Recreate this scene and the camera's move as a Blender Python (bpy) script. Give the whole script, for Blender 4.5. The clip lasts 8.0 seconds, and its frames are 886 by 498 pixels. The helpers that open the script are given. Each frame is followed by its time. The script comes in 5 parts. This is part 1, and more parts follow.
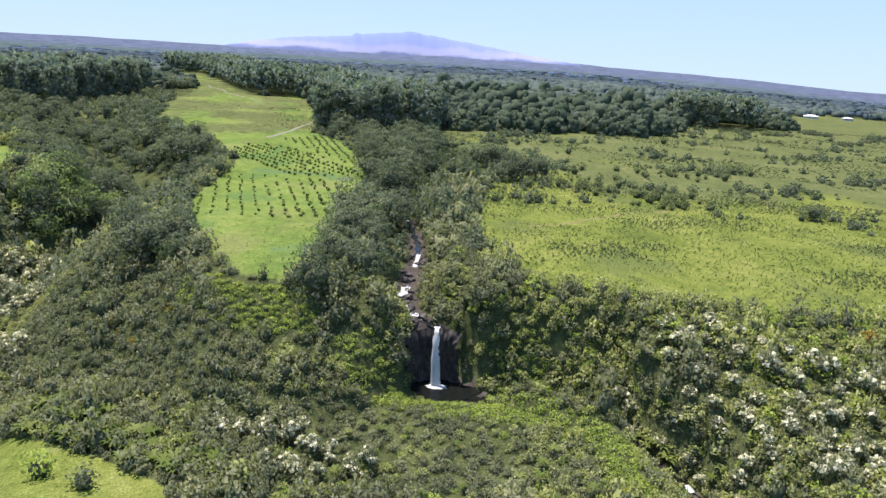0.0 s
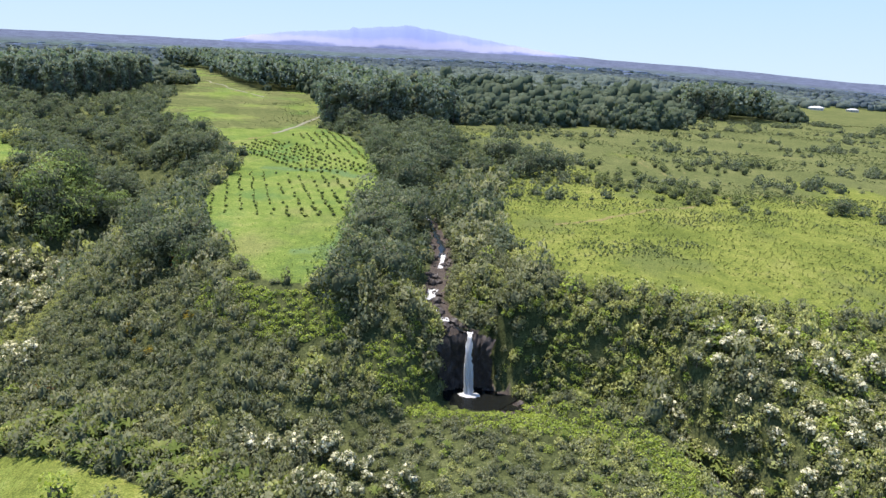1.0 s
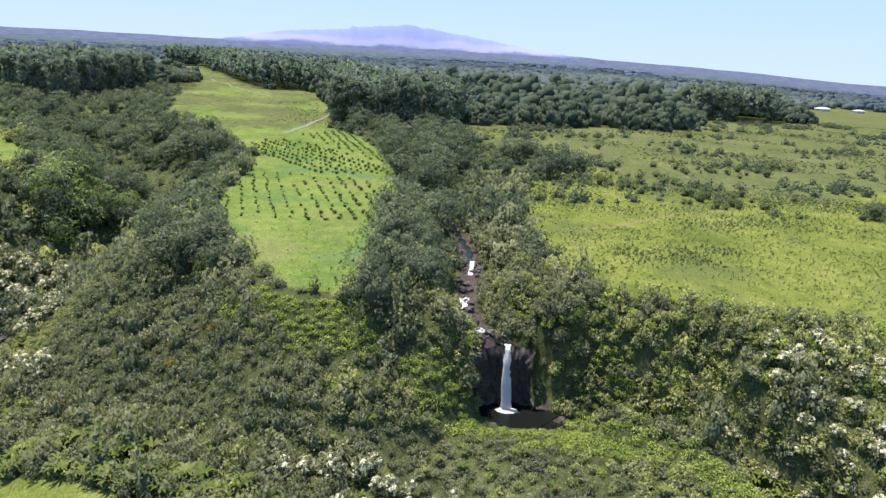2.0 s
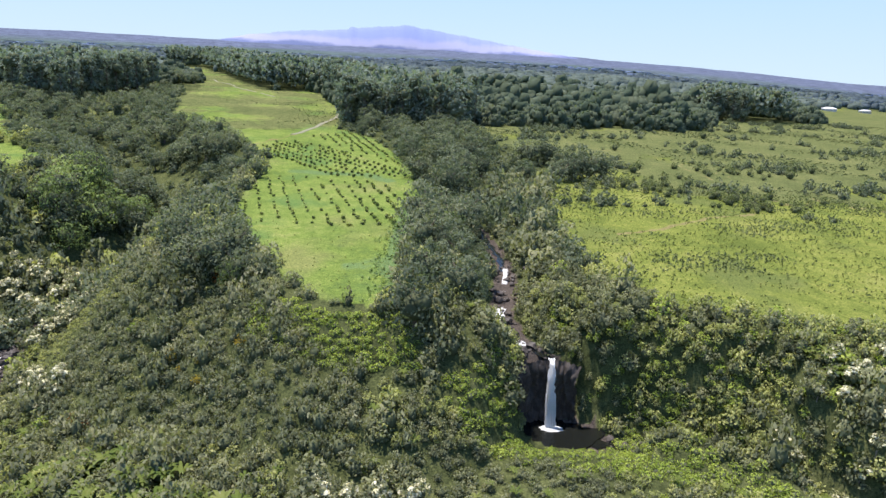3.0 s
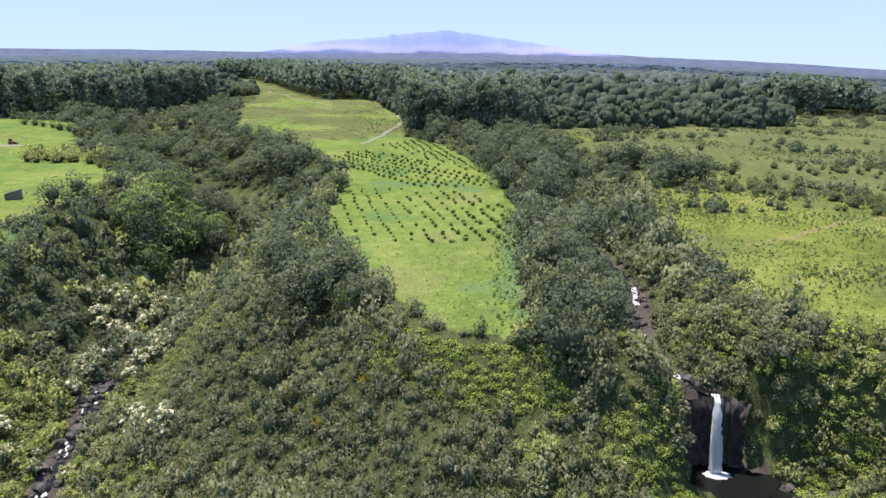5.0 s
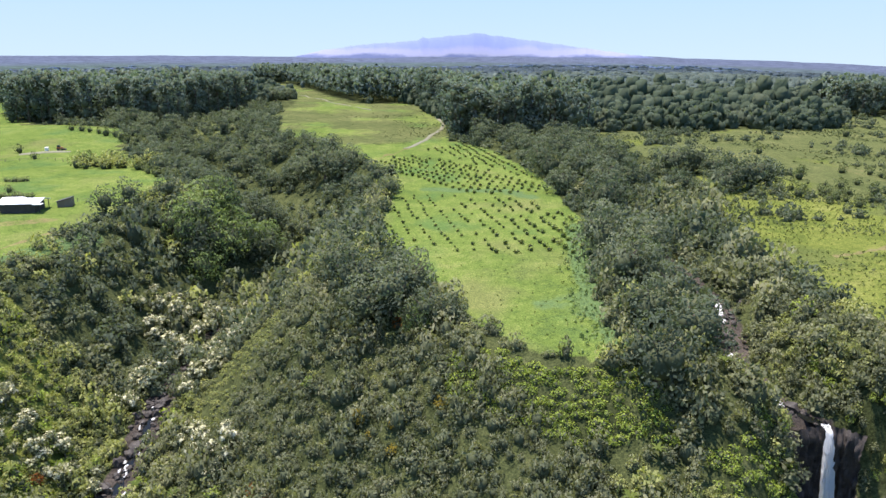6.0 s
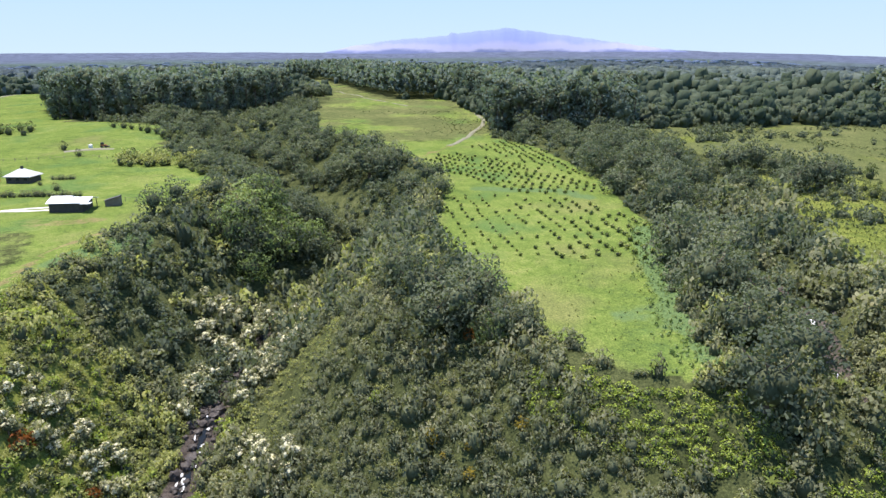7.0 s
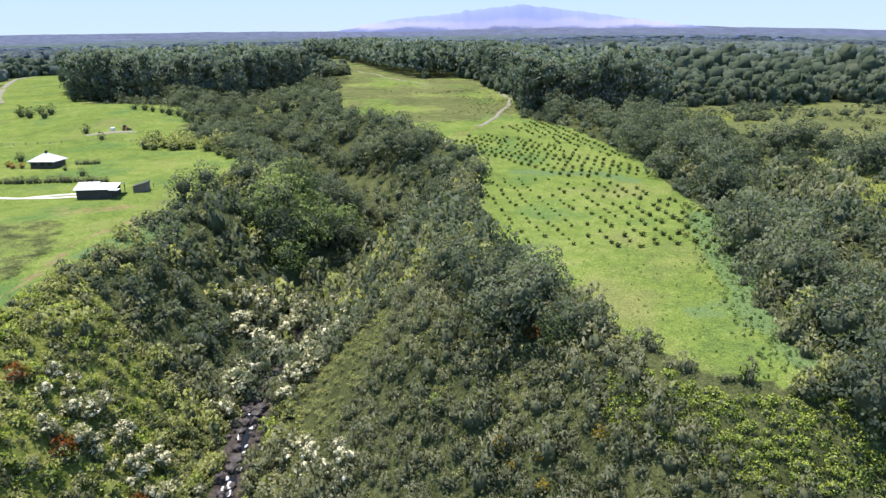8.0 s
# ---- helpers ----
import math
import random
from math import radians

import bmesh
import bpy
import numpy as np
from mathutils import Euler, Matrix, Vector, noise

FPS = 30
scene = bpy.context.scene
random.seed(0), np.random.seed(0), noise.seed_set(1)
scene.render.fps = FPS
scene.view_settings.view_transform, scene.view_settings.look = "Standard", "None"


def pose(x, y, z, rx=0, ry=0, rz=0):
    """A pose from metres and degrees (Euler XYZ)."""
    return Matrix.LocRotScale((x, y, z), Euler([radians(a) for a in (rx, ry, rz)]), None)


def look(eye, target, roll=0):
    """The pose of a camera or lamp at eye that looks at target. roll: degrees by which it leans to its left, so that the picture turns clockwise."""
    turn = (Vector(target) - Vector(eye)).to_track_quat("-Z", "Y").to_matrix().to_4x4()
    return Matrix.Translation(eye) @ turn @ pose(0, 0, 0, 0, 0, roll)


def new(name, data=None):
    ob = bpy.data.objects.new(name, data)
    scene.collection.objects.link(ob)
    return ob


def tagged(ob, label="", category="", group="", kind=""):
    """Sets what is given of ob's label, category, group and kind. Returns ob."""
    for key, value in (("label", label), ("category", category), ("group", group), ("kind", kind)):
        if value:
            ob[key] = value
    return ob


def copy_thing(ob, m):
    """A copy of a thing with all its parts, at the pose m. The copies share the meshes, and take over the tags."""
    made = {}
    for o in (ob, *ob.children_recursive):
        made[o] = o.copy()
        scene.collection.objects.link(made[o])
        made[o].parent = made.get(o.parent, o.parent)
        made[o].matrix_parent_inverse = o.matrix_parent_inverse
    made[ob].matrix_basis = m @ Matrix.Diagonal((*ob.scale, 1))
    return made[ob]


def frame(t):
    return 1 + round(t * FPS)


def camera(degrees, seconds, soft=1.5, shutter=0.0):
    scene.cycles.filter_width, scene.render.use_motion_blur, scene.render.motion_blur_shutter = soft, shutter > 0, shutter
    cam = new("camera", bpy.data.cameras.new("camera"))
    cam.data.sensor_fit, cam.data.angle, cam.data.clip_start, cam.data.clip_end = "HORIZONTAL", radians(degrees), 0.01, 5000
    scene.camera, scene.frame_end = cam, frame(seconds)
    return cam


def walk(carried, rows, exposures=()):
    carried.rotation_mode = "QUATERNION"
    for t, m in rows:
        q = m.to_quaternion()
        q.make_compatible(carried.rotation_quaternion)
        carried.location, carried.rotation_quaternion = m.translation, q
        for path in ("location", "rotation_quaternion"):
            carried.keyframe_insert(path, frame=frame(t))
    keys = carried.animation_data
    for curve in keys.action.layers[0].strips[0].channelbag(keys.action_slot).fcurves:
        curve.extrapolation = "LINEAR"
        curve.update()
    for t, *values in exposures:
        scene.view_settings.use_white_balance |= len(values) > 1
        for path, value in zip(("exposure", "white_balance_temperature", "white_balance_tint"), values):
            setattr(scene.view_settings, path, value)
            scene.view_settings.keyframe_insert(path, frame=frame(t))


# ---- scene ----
EXPOSURE = 0.86
cam = camera(68.1, 8.0, soft=1.5)
METRES, EYE, TILT, LEAN, TURN = 84.0, 70.0, -15.0, -3.0, 0.0
ROWS = [
    (0.0, 0.0, 0.0, 0.0, -0.0, 0.0, -0.0),
    (0.5, -0.0413, 0.0417, 0.0079, -0.09, -0.28, 0.32),
    (1.0, -0.0835, 0.0836, 0.0182, -0.16, -0.5, 0.43),
    (1.5, -0.1279, 0.1262, 0.0269, -0.3, -0.54, 0.26),
    (3.0, -0.2642, 0.2498, 0.0547, -0.47, -0.49, 0.38),
    (3.5, -0.312, 0.2897, 0.063, -0.53, -0.43, 0.78),
    (4.0, -0.3642, 0.3297, 0.0722, -0.23, -0.35, 1.19),
    (4.5, -0.4099, 0.3683, 0.0831, 1.36, -0.24, 1.47),
    (5.0, -0.4591, 0.4055, 0.095, 3.16, -0.09, 1.6),
    (6.5, -0.6092, 0.5189, 0.1308, 6.79, 0.32, 1.22),
    (7.0, -0.6591, 0.5542, 0.1429, 8.03, -0.09, 1.05),
    (7.5, -0.7089, 0.59, 0.1557, 8.97, -0.91, 1.0),
    (8.0, -0.7582, 0.6272, 0.1674, 9.16, -1.84, 1.22),
]
walk(cam, [(t, pose(0, 0, EYE, TILT, LEAN, TURN) @ pose(METRES * x, METRES * y, METRES * z, 90 + pitch, roll, yaw)) for t, x, y, z, yaw, pitch, roll in ROWS],
     exposures=[(0.0, EXPOSURE), (8.0, EXPOSURE)])

# ---- light: high sun ahead and to the left, clear sky ----
TO_SUN = Vector((-0.22, 0.17, 0.955)).normalized()
sun = new("sun", bpy.data.lights.new("sun", "SUN"))
sun.data.energy, sun.data.angle, sun.data.color = 5.0, radians(0.6), (1.0, 0.91, 0.84)
sun.matrix_world = look((0, 0, 900), Vector((0, 0, 900)) - TO_SUN)
world = bpy.data.worlds.new("sky")
scene.world = world
world.use_nodes = True
wn = world.node_tree
sky = wn.nodes.new("ShaderNodeTexSky")
sky.sky_type, sky.sun_disc = "NISHITA", False
sky.sun_elevation = math.asin(TO_SUN.z)
sky.sun_rotation = math.atan2(TO_SUN.x, TO_SUN.y)
sky.air_density, sky.dust_density, sky.ozone_density = 1.0, 0.1, 3.0
tint = wn.nodes.new("ShaderNodeMix")
tint.data_type, tint.blend_type = "RGBA", "MULTIPLY"
tint.inputs[0].default_value, tint.inputs[7].default_value = 1.0, (0.92, 1.0, 1.16, 1)
wn.links.new(sky.outputs[0], tint.inputs[6])
pale = wn.nodes.new("ShaderNodeMix")
pale.data_type, pale.blend_type = "RGBA", "DARKEN"
pale.inputs[0].default_value = 1.0
where = wn.nodes.new("ShaderNodeTexCoord")
split_dir = wn.nodes.new("ShaderNodeSeparateXYZ")
wn.links.new(where.outputs["Generated"], split_dir.inputs[0])
blue = wn.nodes.new("ShaderNodeValToRGB")
blue.color_ramp.elements[0].position, blue.color_ramp.elements[0].color = 0.0, (2.6, 3.25, 3.9, 1)
blue.color_ramp.elements[1].position, blue.color_ramp.elements[1].color = 0.20, (1.65, 2.69, 3.99, 1)
high_sky = blue.color_ramp.elements.new(0.5)
high_sky.color = (3.2, 4.6, 6.4, 1)
wn.links.new(split_dir.outputs[2], blue.inputs[0])
wn.links.new(blue.outputs[0], pale.inputs[7])
wn.links.new(tint.outputs[2], pale.inputs[6])
wn.links.new(pale.outputs[2], wn.nodes["Background"].inputs[0])
wn.nodes["Background"].inputs[1].default_value = 0.15


# ---- materials ----
def material(name):
    m = bpy.data.materials.new(name)
    m.use_nodes = True
    t = m.node_tree
    return m, t, t.nodes, t.links, t.nodes["Principled BSDF"]


def noise_node(n, l, scale, detail=4.0, rough=0.6, vector=None):
    q = n.new("ShaderNodeTexNoise")
    q.inputs["Scale"].default_value, q.inputs["Detail"].default_value = scale, detail
    q.inputs["Roughness"].default_value = rough
    if vector is not None:
        l.new(vector, q.inputs["Vector"])
    return q


def ramp_node(n, l, source, stops):
    r = n.new("ShaderNodeValToRGB")
    e = r.color_ramp.elements
    while len(e) < len(stops):
        e.new(0.5)
    for k, (p, c) in enumerate(stops):
        e[k].position, e[k].color = p, (*c, 1)
    l.new(source, r.inputs[0])
    return r


def mix_node(n, l, factor, a, b, blend="MIX"):
    q = n.new("ShaderNodeMix")
    q.data_type, q.blend_type = "RGBA", blend
    for socket, value in ((q.inputs[0], factor), (q.inputs[6], a), (q.inputs[7], b)):
        if isinstance(value, (int, float)):
            socket.default_value = value
        elif isinstance(value, tuple):
            socket.default_value = (*value, 1)
        else:
            l.new(value, socket)
    return q.outputs[2]


def math_node(n, l, op, a, b=0.0):
    q = n.new("ShaderNodeMath")
    q.operation = op
    for socket, value in zip(q.inputs, (a, b)):
        if isinstance(value, (int, float)):
            socket.default_value = value
        else:
            l.new(value, socket)
    return q.outputs[0]


def bump_node(n, l, bsdf, height, strength, distance):
    b = n.new("ShaderNodeBump")
    b.inputs["Strength"].default_value, b.inputs["Distance"].default_value = strength, distance
    l.new(height, b.inputs["Height"])
    l.new(b.outputs[0], bsdf.inputs["Normal"])


def leaf_material(name, greens, rough=0.7, thin=0.36, patch=0.12, grain=0.5):
    """Foliage: one tone for a plant, another for each leaf, patches over the slope; light passes through a leaf."""
    m, t, n, l, bsdf = material(name)
    geo = n.new("ShaderNodeNewGeometry")
    info = n.new("ShaderNodeObjectInfo")
    tone = n.new("ShaderNodeAttribute")
    tone.attribute_name = "tone"
    big = noise_node(n, l, patch, 3, 0.6, geo.outputs["Position"])
    a = math_node(n, l, "ADD", tone.outputs["Fac"], info.outputs["Random"])
    a = math_node(n, l, "FRACT", a)
    a = math_node(n, l, "MULTIPLY", a, 0.58)
    b = math_node(n, l, "MULTIPLY", geo.outputs["Random Per Island"], 0.26)
    c = math_node(n, l, "MULTIPLY", math_node(n, l, "SUBTRACT", big.outputs["Fac"], 0.5), 0.9)
    v = math_node(n, l, "ADD", math_node(n, l, "ADD", math_node(n, l, "ADD", a, b), c), 0.10)
    fine = noise_node(n, l, 4.5, 3, 0.7, geo.outputs["Position"])
    v = math_node(n, l, "ADD", v, math_node(n, l, "MULTIPLY", math_node(n, l, "SUBTRACT", fine.outputs["Fac"], 0.5), grain))
    bump_node(n, l, bsdf, fine.outputs["Fac"], 0.3, 0.12)
    k = len(greens) - 1
    colour = ramp_node(n, l, v, [(i / k, g) for i, g in enumerate(greens)]).outputs[0]
    l.new(colour, bsdf.inputs["Base Color"])
    bsdf.inputs["Roughness"].default_value = rough
    bsdf.inputs["Specular IOR Level"].default_value = 0.04
    through_leaf = n.new("ShaderNodeBsdfTranslucent")
    l.new(mix_node(n, l, 1.0, colour, (1.35, 1.45, 0.80), "MULTIPLY"), through_leaf.inputs[0])
    mixer = n.new("ShaderNodeMixShader")
    mixer.inputs[0].default_value = thin
    l.new(bsdf.outputs[0], mixer.inputs[1])
    l.new(through_leaf.outputs[0], mixer.inputs[2])
    l.new(mixer.outputs[0], n["Material Output"].inputs[0])
    return m


def rough_material(name, colours, scale=1.0, rough=0.85, bump=0.3, depth=0.05, metal=0.0, shine=0.3):
    """Plain rough matter in two scales of mottling, with relief."""
    m, t, n, l, bsdf = material(name)
    pos = n.new("ShaderNodeNewGeometry").outputs["Position"]
    big = noise_node(n, l, scale, 5, 0.65, pos)
    fine = noise_node(n, l, scale * 9, 4, 0.6, pos)
    v = math_node(n, l, "ADD", math_node(n, l, "MULTIPLY", big.outputs["Fac"], 0.7), math_node(n, l, "MULTIPLY", fine.outputs["Fac"], 0.3))
    k = len(colours) - 1
    l.new(ramp_node(n, l, v, [(0.3 + 0.4 * i / max(k, 1), c) for i, c in enumerate(colours)]).outputs[0], bsdf.inputs["Base Color"])
    bsdf.inputs["Roughness"].default_value, bsdf.inputs["Metallic"].default_value = rough, metal
    bsdf.inputs["Specular IOR Level"].default_value = shine
    bump_node(n, l, bsdf, v, bump, depth)
    return m


SHRUB = leaf_material("shrub_leaves", [(0.091, 0.104, 0.071), (0.151, 0.164, 0.099), (0.210, 0.224, 0.129), (0.293, 0.289, 0.171)])
SPUR = leaf_material("slope_scrub_leaves", [(0.094, 0.108, 0.071), (0.140, 0.161, 0.101), (0.198, 0.211, 0.133), (0.280, 0.278, 0.181)])
BRIGHT = leaf_material("bright_fern_leaves", [(0.167, 0.228, 0.054), (0.238, 0.310, 0.066), (0.310, 0.375, 0.085), (0.375, 0.430, 0.112)])
TREE = leaf_material("tree_leaves", [(0.060, 0.077, 0.055), (0.093, 0.116, 0.079), (0.132, 0.156, 0.102), (0.184, 0.202, 0.134)], patch=0.05)
EUC = leaf_material("gum_leaves", [(0.081, 0.117, 0.105), (0.114, 0.155, 0.134), (0.153, 0.194, 0.165), (0.195, 0.231, 0.194)], patch=0.02, grain=0.3)
WOODS = leaf_material("upland_wood_leaves", [(0.058, 0.084, 0.056), (0.078, 0.106, 0.070), (0.100, 0.126, 0.082), (0.126, 0.148, 0.098)], patch=0.015, grain=0.12)
# FAR, FARMID and FARBLUE: wood leaves bluer and paler by distance, haze painted in.
FAR = leaf_material("far_hazed_leaves", [(0.091, 0.124, 0.110), (0.111, 0.144, 0.129), (0.134, 0.168, 0.145), (0.157, 0.189, 0.165)], patch=0.008, grain=0.15)
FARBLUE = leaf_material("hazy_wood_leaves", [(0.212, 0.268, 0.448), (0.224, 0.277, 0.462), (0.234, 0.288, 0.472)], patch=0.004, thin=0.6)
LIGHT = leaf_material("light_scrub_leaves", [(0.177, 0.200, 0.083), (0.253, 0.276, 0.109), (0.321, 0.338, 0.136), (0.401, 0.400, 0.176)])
FARMID = leaf_material("mid_hazed_leaves", [(0.091, 0.124, 0.149), (0.106, 0.140, 0.166), (0.121, 0.156, 0.179), (0.137, 0.169, 0.192)], patch=0.006, grain=0.1, thin=0.5)
PALEWEED = leaf_material("pale_weed_leaves", [(0.115, 0.166, 0.057), (0.161, 0.220, 0.081), (0.206, 0.264, 0.104), (0.253, 0.308, 0.133)])
ORCHARD = leaf_material("orchard_leaves", [(0.125, 0.179, 0.059), (0.186, 0.245, 0.073), (0.278, 0.325, 0.110), (0.370, 0.380, 0.145)])
BANANA = leaf_material("broad_leaves", [(0.062, 0.096, 0.024), (0.098, 0.135, 0.032), (0.141, 0.175, 0.048), (0.194, 0.215, 0.071)], rough=0.4)
TUFT = leaf_material("tall_weed_leaves", [(0.095, 0.120, 0.040), (0.125, 0.150, 0.050), (0.155, 0.178, 0.060), (0.195, 0.205, 0.078)], patch=0.06)
DARKTUFT = leaf_material("dark_weed_leaves", [(0.079, 0.100, 0.049), (0.109, 0.133, 0.062), (0.140, 0.164, 0.076), (0.177, 0.193, 0.097)], patch=0.06)
WHITE = leaf_material("white_blossom", [(0.460, 0.441, 0.279), (0.560, 0.539, 0.360), (0.660, 0.627, 0.450), (0.750, 0.715, 0.540)], rough=0.7, thin=0.2)
RUST = leaf_material("rust_leaves", [(0.14, 0.05, 0.02), (0.20, 0.075, 0.025), (0.26, 0.11, 0.035), (0.32, 0.16, 0.05)])
OCHRE = leaf_material("ochre_leaves", [(0.14, 0.11, 0.02), (0.22, 0.17, 0.03), (0.30, 0.23, 0.04), (0.36, 0.28, 0.06)])
DRY = leaf_material("dry_twigs", [(0.07, 0.06, 0.045), (0.10, 0.085, 0.065), (0.14, 0.12, 0.09), (0.18, 0.155, 0.12)], thin=0.1)
# Darker crown cores; the shade between leaves is put into their colour.
INNER = rough_material("inner_twig_shade", [(0.060, 0.070, 0.040), (0.100, 0.112, 0.062)], 1.5, 0.95, 0.2, 0.05, shine=0.0)
BARK = rough_material("bark", [(0.06, 0.045, 0.033), (0.12, 0.095, 0.07), (0.2, 0.17, 0.14)], 2.0)
PALEBARK = rough_material("pale_bark", [(0.16, 0.13, 0.10), (0.30, 0.26, 0.21)], 1.5)
ROCK = rough_material("basalt", [(0.016, 0.014, 0.013), (0.045, 0.037, 0.032), (0.10, 0.082, 0.070)], 0.6, 0.7, 0.8, 0.25)
BOULDER = rough_material("stream_boulder", [(0.02, 0.017, 0.016), (0.05, 0.042, 0.037), (0.10, 0.087, 0.078)], 0.9, 0.6, 0.6, 0.12)
TRACK = rough_material("pale_gravel", [(0.14, 0.14, 0.085), (0.21, 0.20, 0.135)], 0.6, 0.95, 0.3, 0.03)
DRIVE = rough_material("pale_driveway", [(0.46, 0.44, 0.38), (0.6, 0.58, 0.5)], 0.5, 0.95, 0.3, 0.03)
TIMBER = rough_material("grey_timber", [(0.12, 0.10, 0.08), (0.22, 0.19, 0.15)], 1.5)
PAINT = rough_material("faded_orange_paint", [(0.32, 0.11, 0.04), (0.42, 0.16, 0.06)], 0.8, 0.5, 0.1, 0.01)
ROOFWHITE = rough_material("white_metal_roof", [(0.74, 0.74, 0.73), (0.82, 0.82, 0.81)], 0.3, 0.45, 0.1, 0.01)
ROOFGREY = rough_material("grey_roof", [(0.42, 0.42, 0.41), (0.52, 0.52, 0.50)], 0.4, 0.6, 0.2, 0.02)
ROOFRED = rough_material("red_roof", [(0.24, 0.11, 0.09), (0.32, 0.15, 0.12)], 0.4, 0.6, 0.2, 0.02)
DARKWALL = rough_material("dark_boards", [(0.035, 0.033, 0.032), (0.07, 0.065, 0.06)], 0.8, 0.75, 0.2, 0.02)
PALEWALL = rough_material("pale_boards", [(0.45, 0.43, 0.40), (0.58, 0.56, 0.52)], 0.8, 0.75, 0.2, 0.02)


def ground_material():
    """Grass, dry grass, bare earth and litter, by the land's own cover, with haze painted in far off."""
    m, t, n, l, bsdf = material("ground_cover")
    pos = n.new("ShaderNodeNewGeometry").outputs["Position"]

    def cover(name):
        a = n.new("ShaderNodeAttribute")
        a.attribute_name = name
        return a.outputs["Fac"]

    fine = noise_node(n, l, 1.1, 6, 0.8, pos)
    mid = noise_node(n, l, 0.20, 5, 0.7, pos)
    big = noise_node(n, l, 0.03, 4, 0.6, pos)
    v = math_node(n, l, "ADD", math_node(n, l, "MULTIPLY", fine.outputs["Fac"], 0.40), math_node(n, l, "MULTIPLY", mid.outputs["Fac"], 0.34))
    v = math_node(n, l, "ADD", v, math_node(n, l, "MULTIPLY", big.outputs["Fac"], 0.26))
    grass = ramp_node(n, l, v, [(0.41, (0.078, 0.116, 0.034)), (0.47, (0.104, 0.149, 0.035)), (0.53, (0.136, 0.180, 0.045)), (0.59, (0.180, 0.205, 0.066))]).outputs[0]
    wide = noise_node(n, l, 0.035, 3, 0.55, pos)
    tan = ramp_node(n, l, wide.outputs["Fac"], [(0.56, (0, 0, 0)), (0.70, (0.5, 0.5, 0.5))]).outputs[0]
    lush = ramp_node(n, l, wide.outputs["Fac"], [(0.34, (0.6, 0.6, 0.6)), (0.46, (0, 0, 0))]).outputs[0]
    grass = mix_node(n, l, tan, grass, (0.170, 0.163, 0.072))
    grass = mix_node(n, l, lush, grass, (0.070, 0.130, 0.045))
    rough = ramp_node(n, l, v, [(0.41, (0.074, 0.096, 0.024)), (0.47, (0.110, 0.136, 0.032)), (0.53, (0.150, 0.170, 0.041)), (0.59, (0.19, 0.196, 0.062))]).outputs[0]
    litter = ramp_node(n, l, v, [(0.40, (0.025, 0.032, 0.013)), (0.48, (0.05, 0.06, 0.025)), (0.55, (0.08, 0.092, 0.038)), (0.62, (0.12, 0.125, 0.06))]).outputs[0]
    bare = ramp_node(n, l, v, [(0.42, (0.13, 0.112, 0.048)), (0.58, (0.20, 0.178, 0.085))]).outputs[0]
    stone = ramp_node(n, l, v, [(0.4, (0.03, 0.026, 0.024)), (0.6, (0.10, 0.085, 0.075))]).outputs[0]
    wobble = math_node(n, l, "MULTIPLY", math_node(n, l, "SUBTRACT", mid.outputs["Fac"], 0.5), 0.9)

    def edge(name):
        a = math_node(n, l, "ADD", cover(name), wobble)
        s = n.new("ShaderNodeMapRange")
        s.interpolation_type = "SMOOTHSTEP"
        s.inputs[1].default_value, s.inputs[2].default_value = 0.38, 0.62
        l.new(a, s.inputs[0])
        return s.outputs[0]

    rough = mix_node(n, l, lush, rough, (0.075, 0.095, 0.036))
    colour = mix_node(n, l, edge("rough_grass"), litter, rough)
    olive = ramp_node(n, l, v, [(0.38, (0.056, 0.070, 0.028)), (0.47, (0.088, 0.104, 0.040)), (0.56, (0.124, 0.134, 0.054)), (0.64, (0.18, 0.170, 0.078))]).outputs[0]
    colour = mix_node(n, l, edge("olive"), colour, olive)
    colour = mix_node(n, l, edge("meadow"), colour, grass)
    colour = mix_node(n, l, edge("lush_grass"), colour, mix_node(n, l, fine.outputs["Fac"], (0.074, 0.122, 0.046), (0.118, 0.172, 0.070)))
    colour = mix_node(n, l, edge("bare"), colour, bare)
    colour = mix_node(n, l, edge("stone"), colour, stone)
    mottle = noise_node(n, l, 0.006, 8, 0.75, pos)
    grain = noise_node(n, l, 3.2, 4, 0.75, pos)
    speck = ramp_node(n, l, grain.outputs["Fac"], [(0.32, (0.45, 0.45, 0.45)), (0.5, (0.95, 0.95, 0.95)), (0.68, (1.5, 1.45, 1.3))]).outputs[0]
    colour = mix_node(n, l, 1.0, colour, speck, "MULTIPLY")
    clump = noise_node(n, l, 0.022, 6, 0.8, pos)
    spots = ramp_node(n, l, clump.outputs["Fac"], [(0.40, (0.62, 0.62, 0.62)), (0.60, (1.3, 1.3, 1.3))]).outputs[0]
    # Far wooded ground with painted haze: green-grey first, then blue-violet.
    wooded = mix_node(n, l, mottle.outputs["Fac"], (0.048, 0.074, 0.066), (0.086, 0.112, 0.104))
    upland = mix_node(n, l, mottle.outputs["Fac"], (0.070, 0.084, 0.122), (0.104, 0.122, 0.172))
    wooded = mix_node(n, l, 1.0, mix_node(n, l, cover("hazy_upland"), wooded, upland), spots, "MULTIPLY")
    colour = mix_node(n, l, cover("hazy_cover"), colour, wooded)
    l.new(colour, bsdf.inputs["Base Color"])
    bsdf.inputs["Roughness"].default_value = 0.9
    bsdf.inputs["Specular IOR Level"].default_value = 0.0
    bump_node(n, l, bsdf, v, 0.6, 0.5)
    return m


GROUND = ground_material()


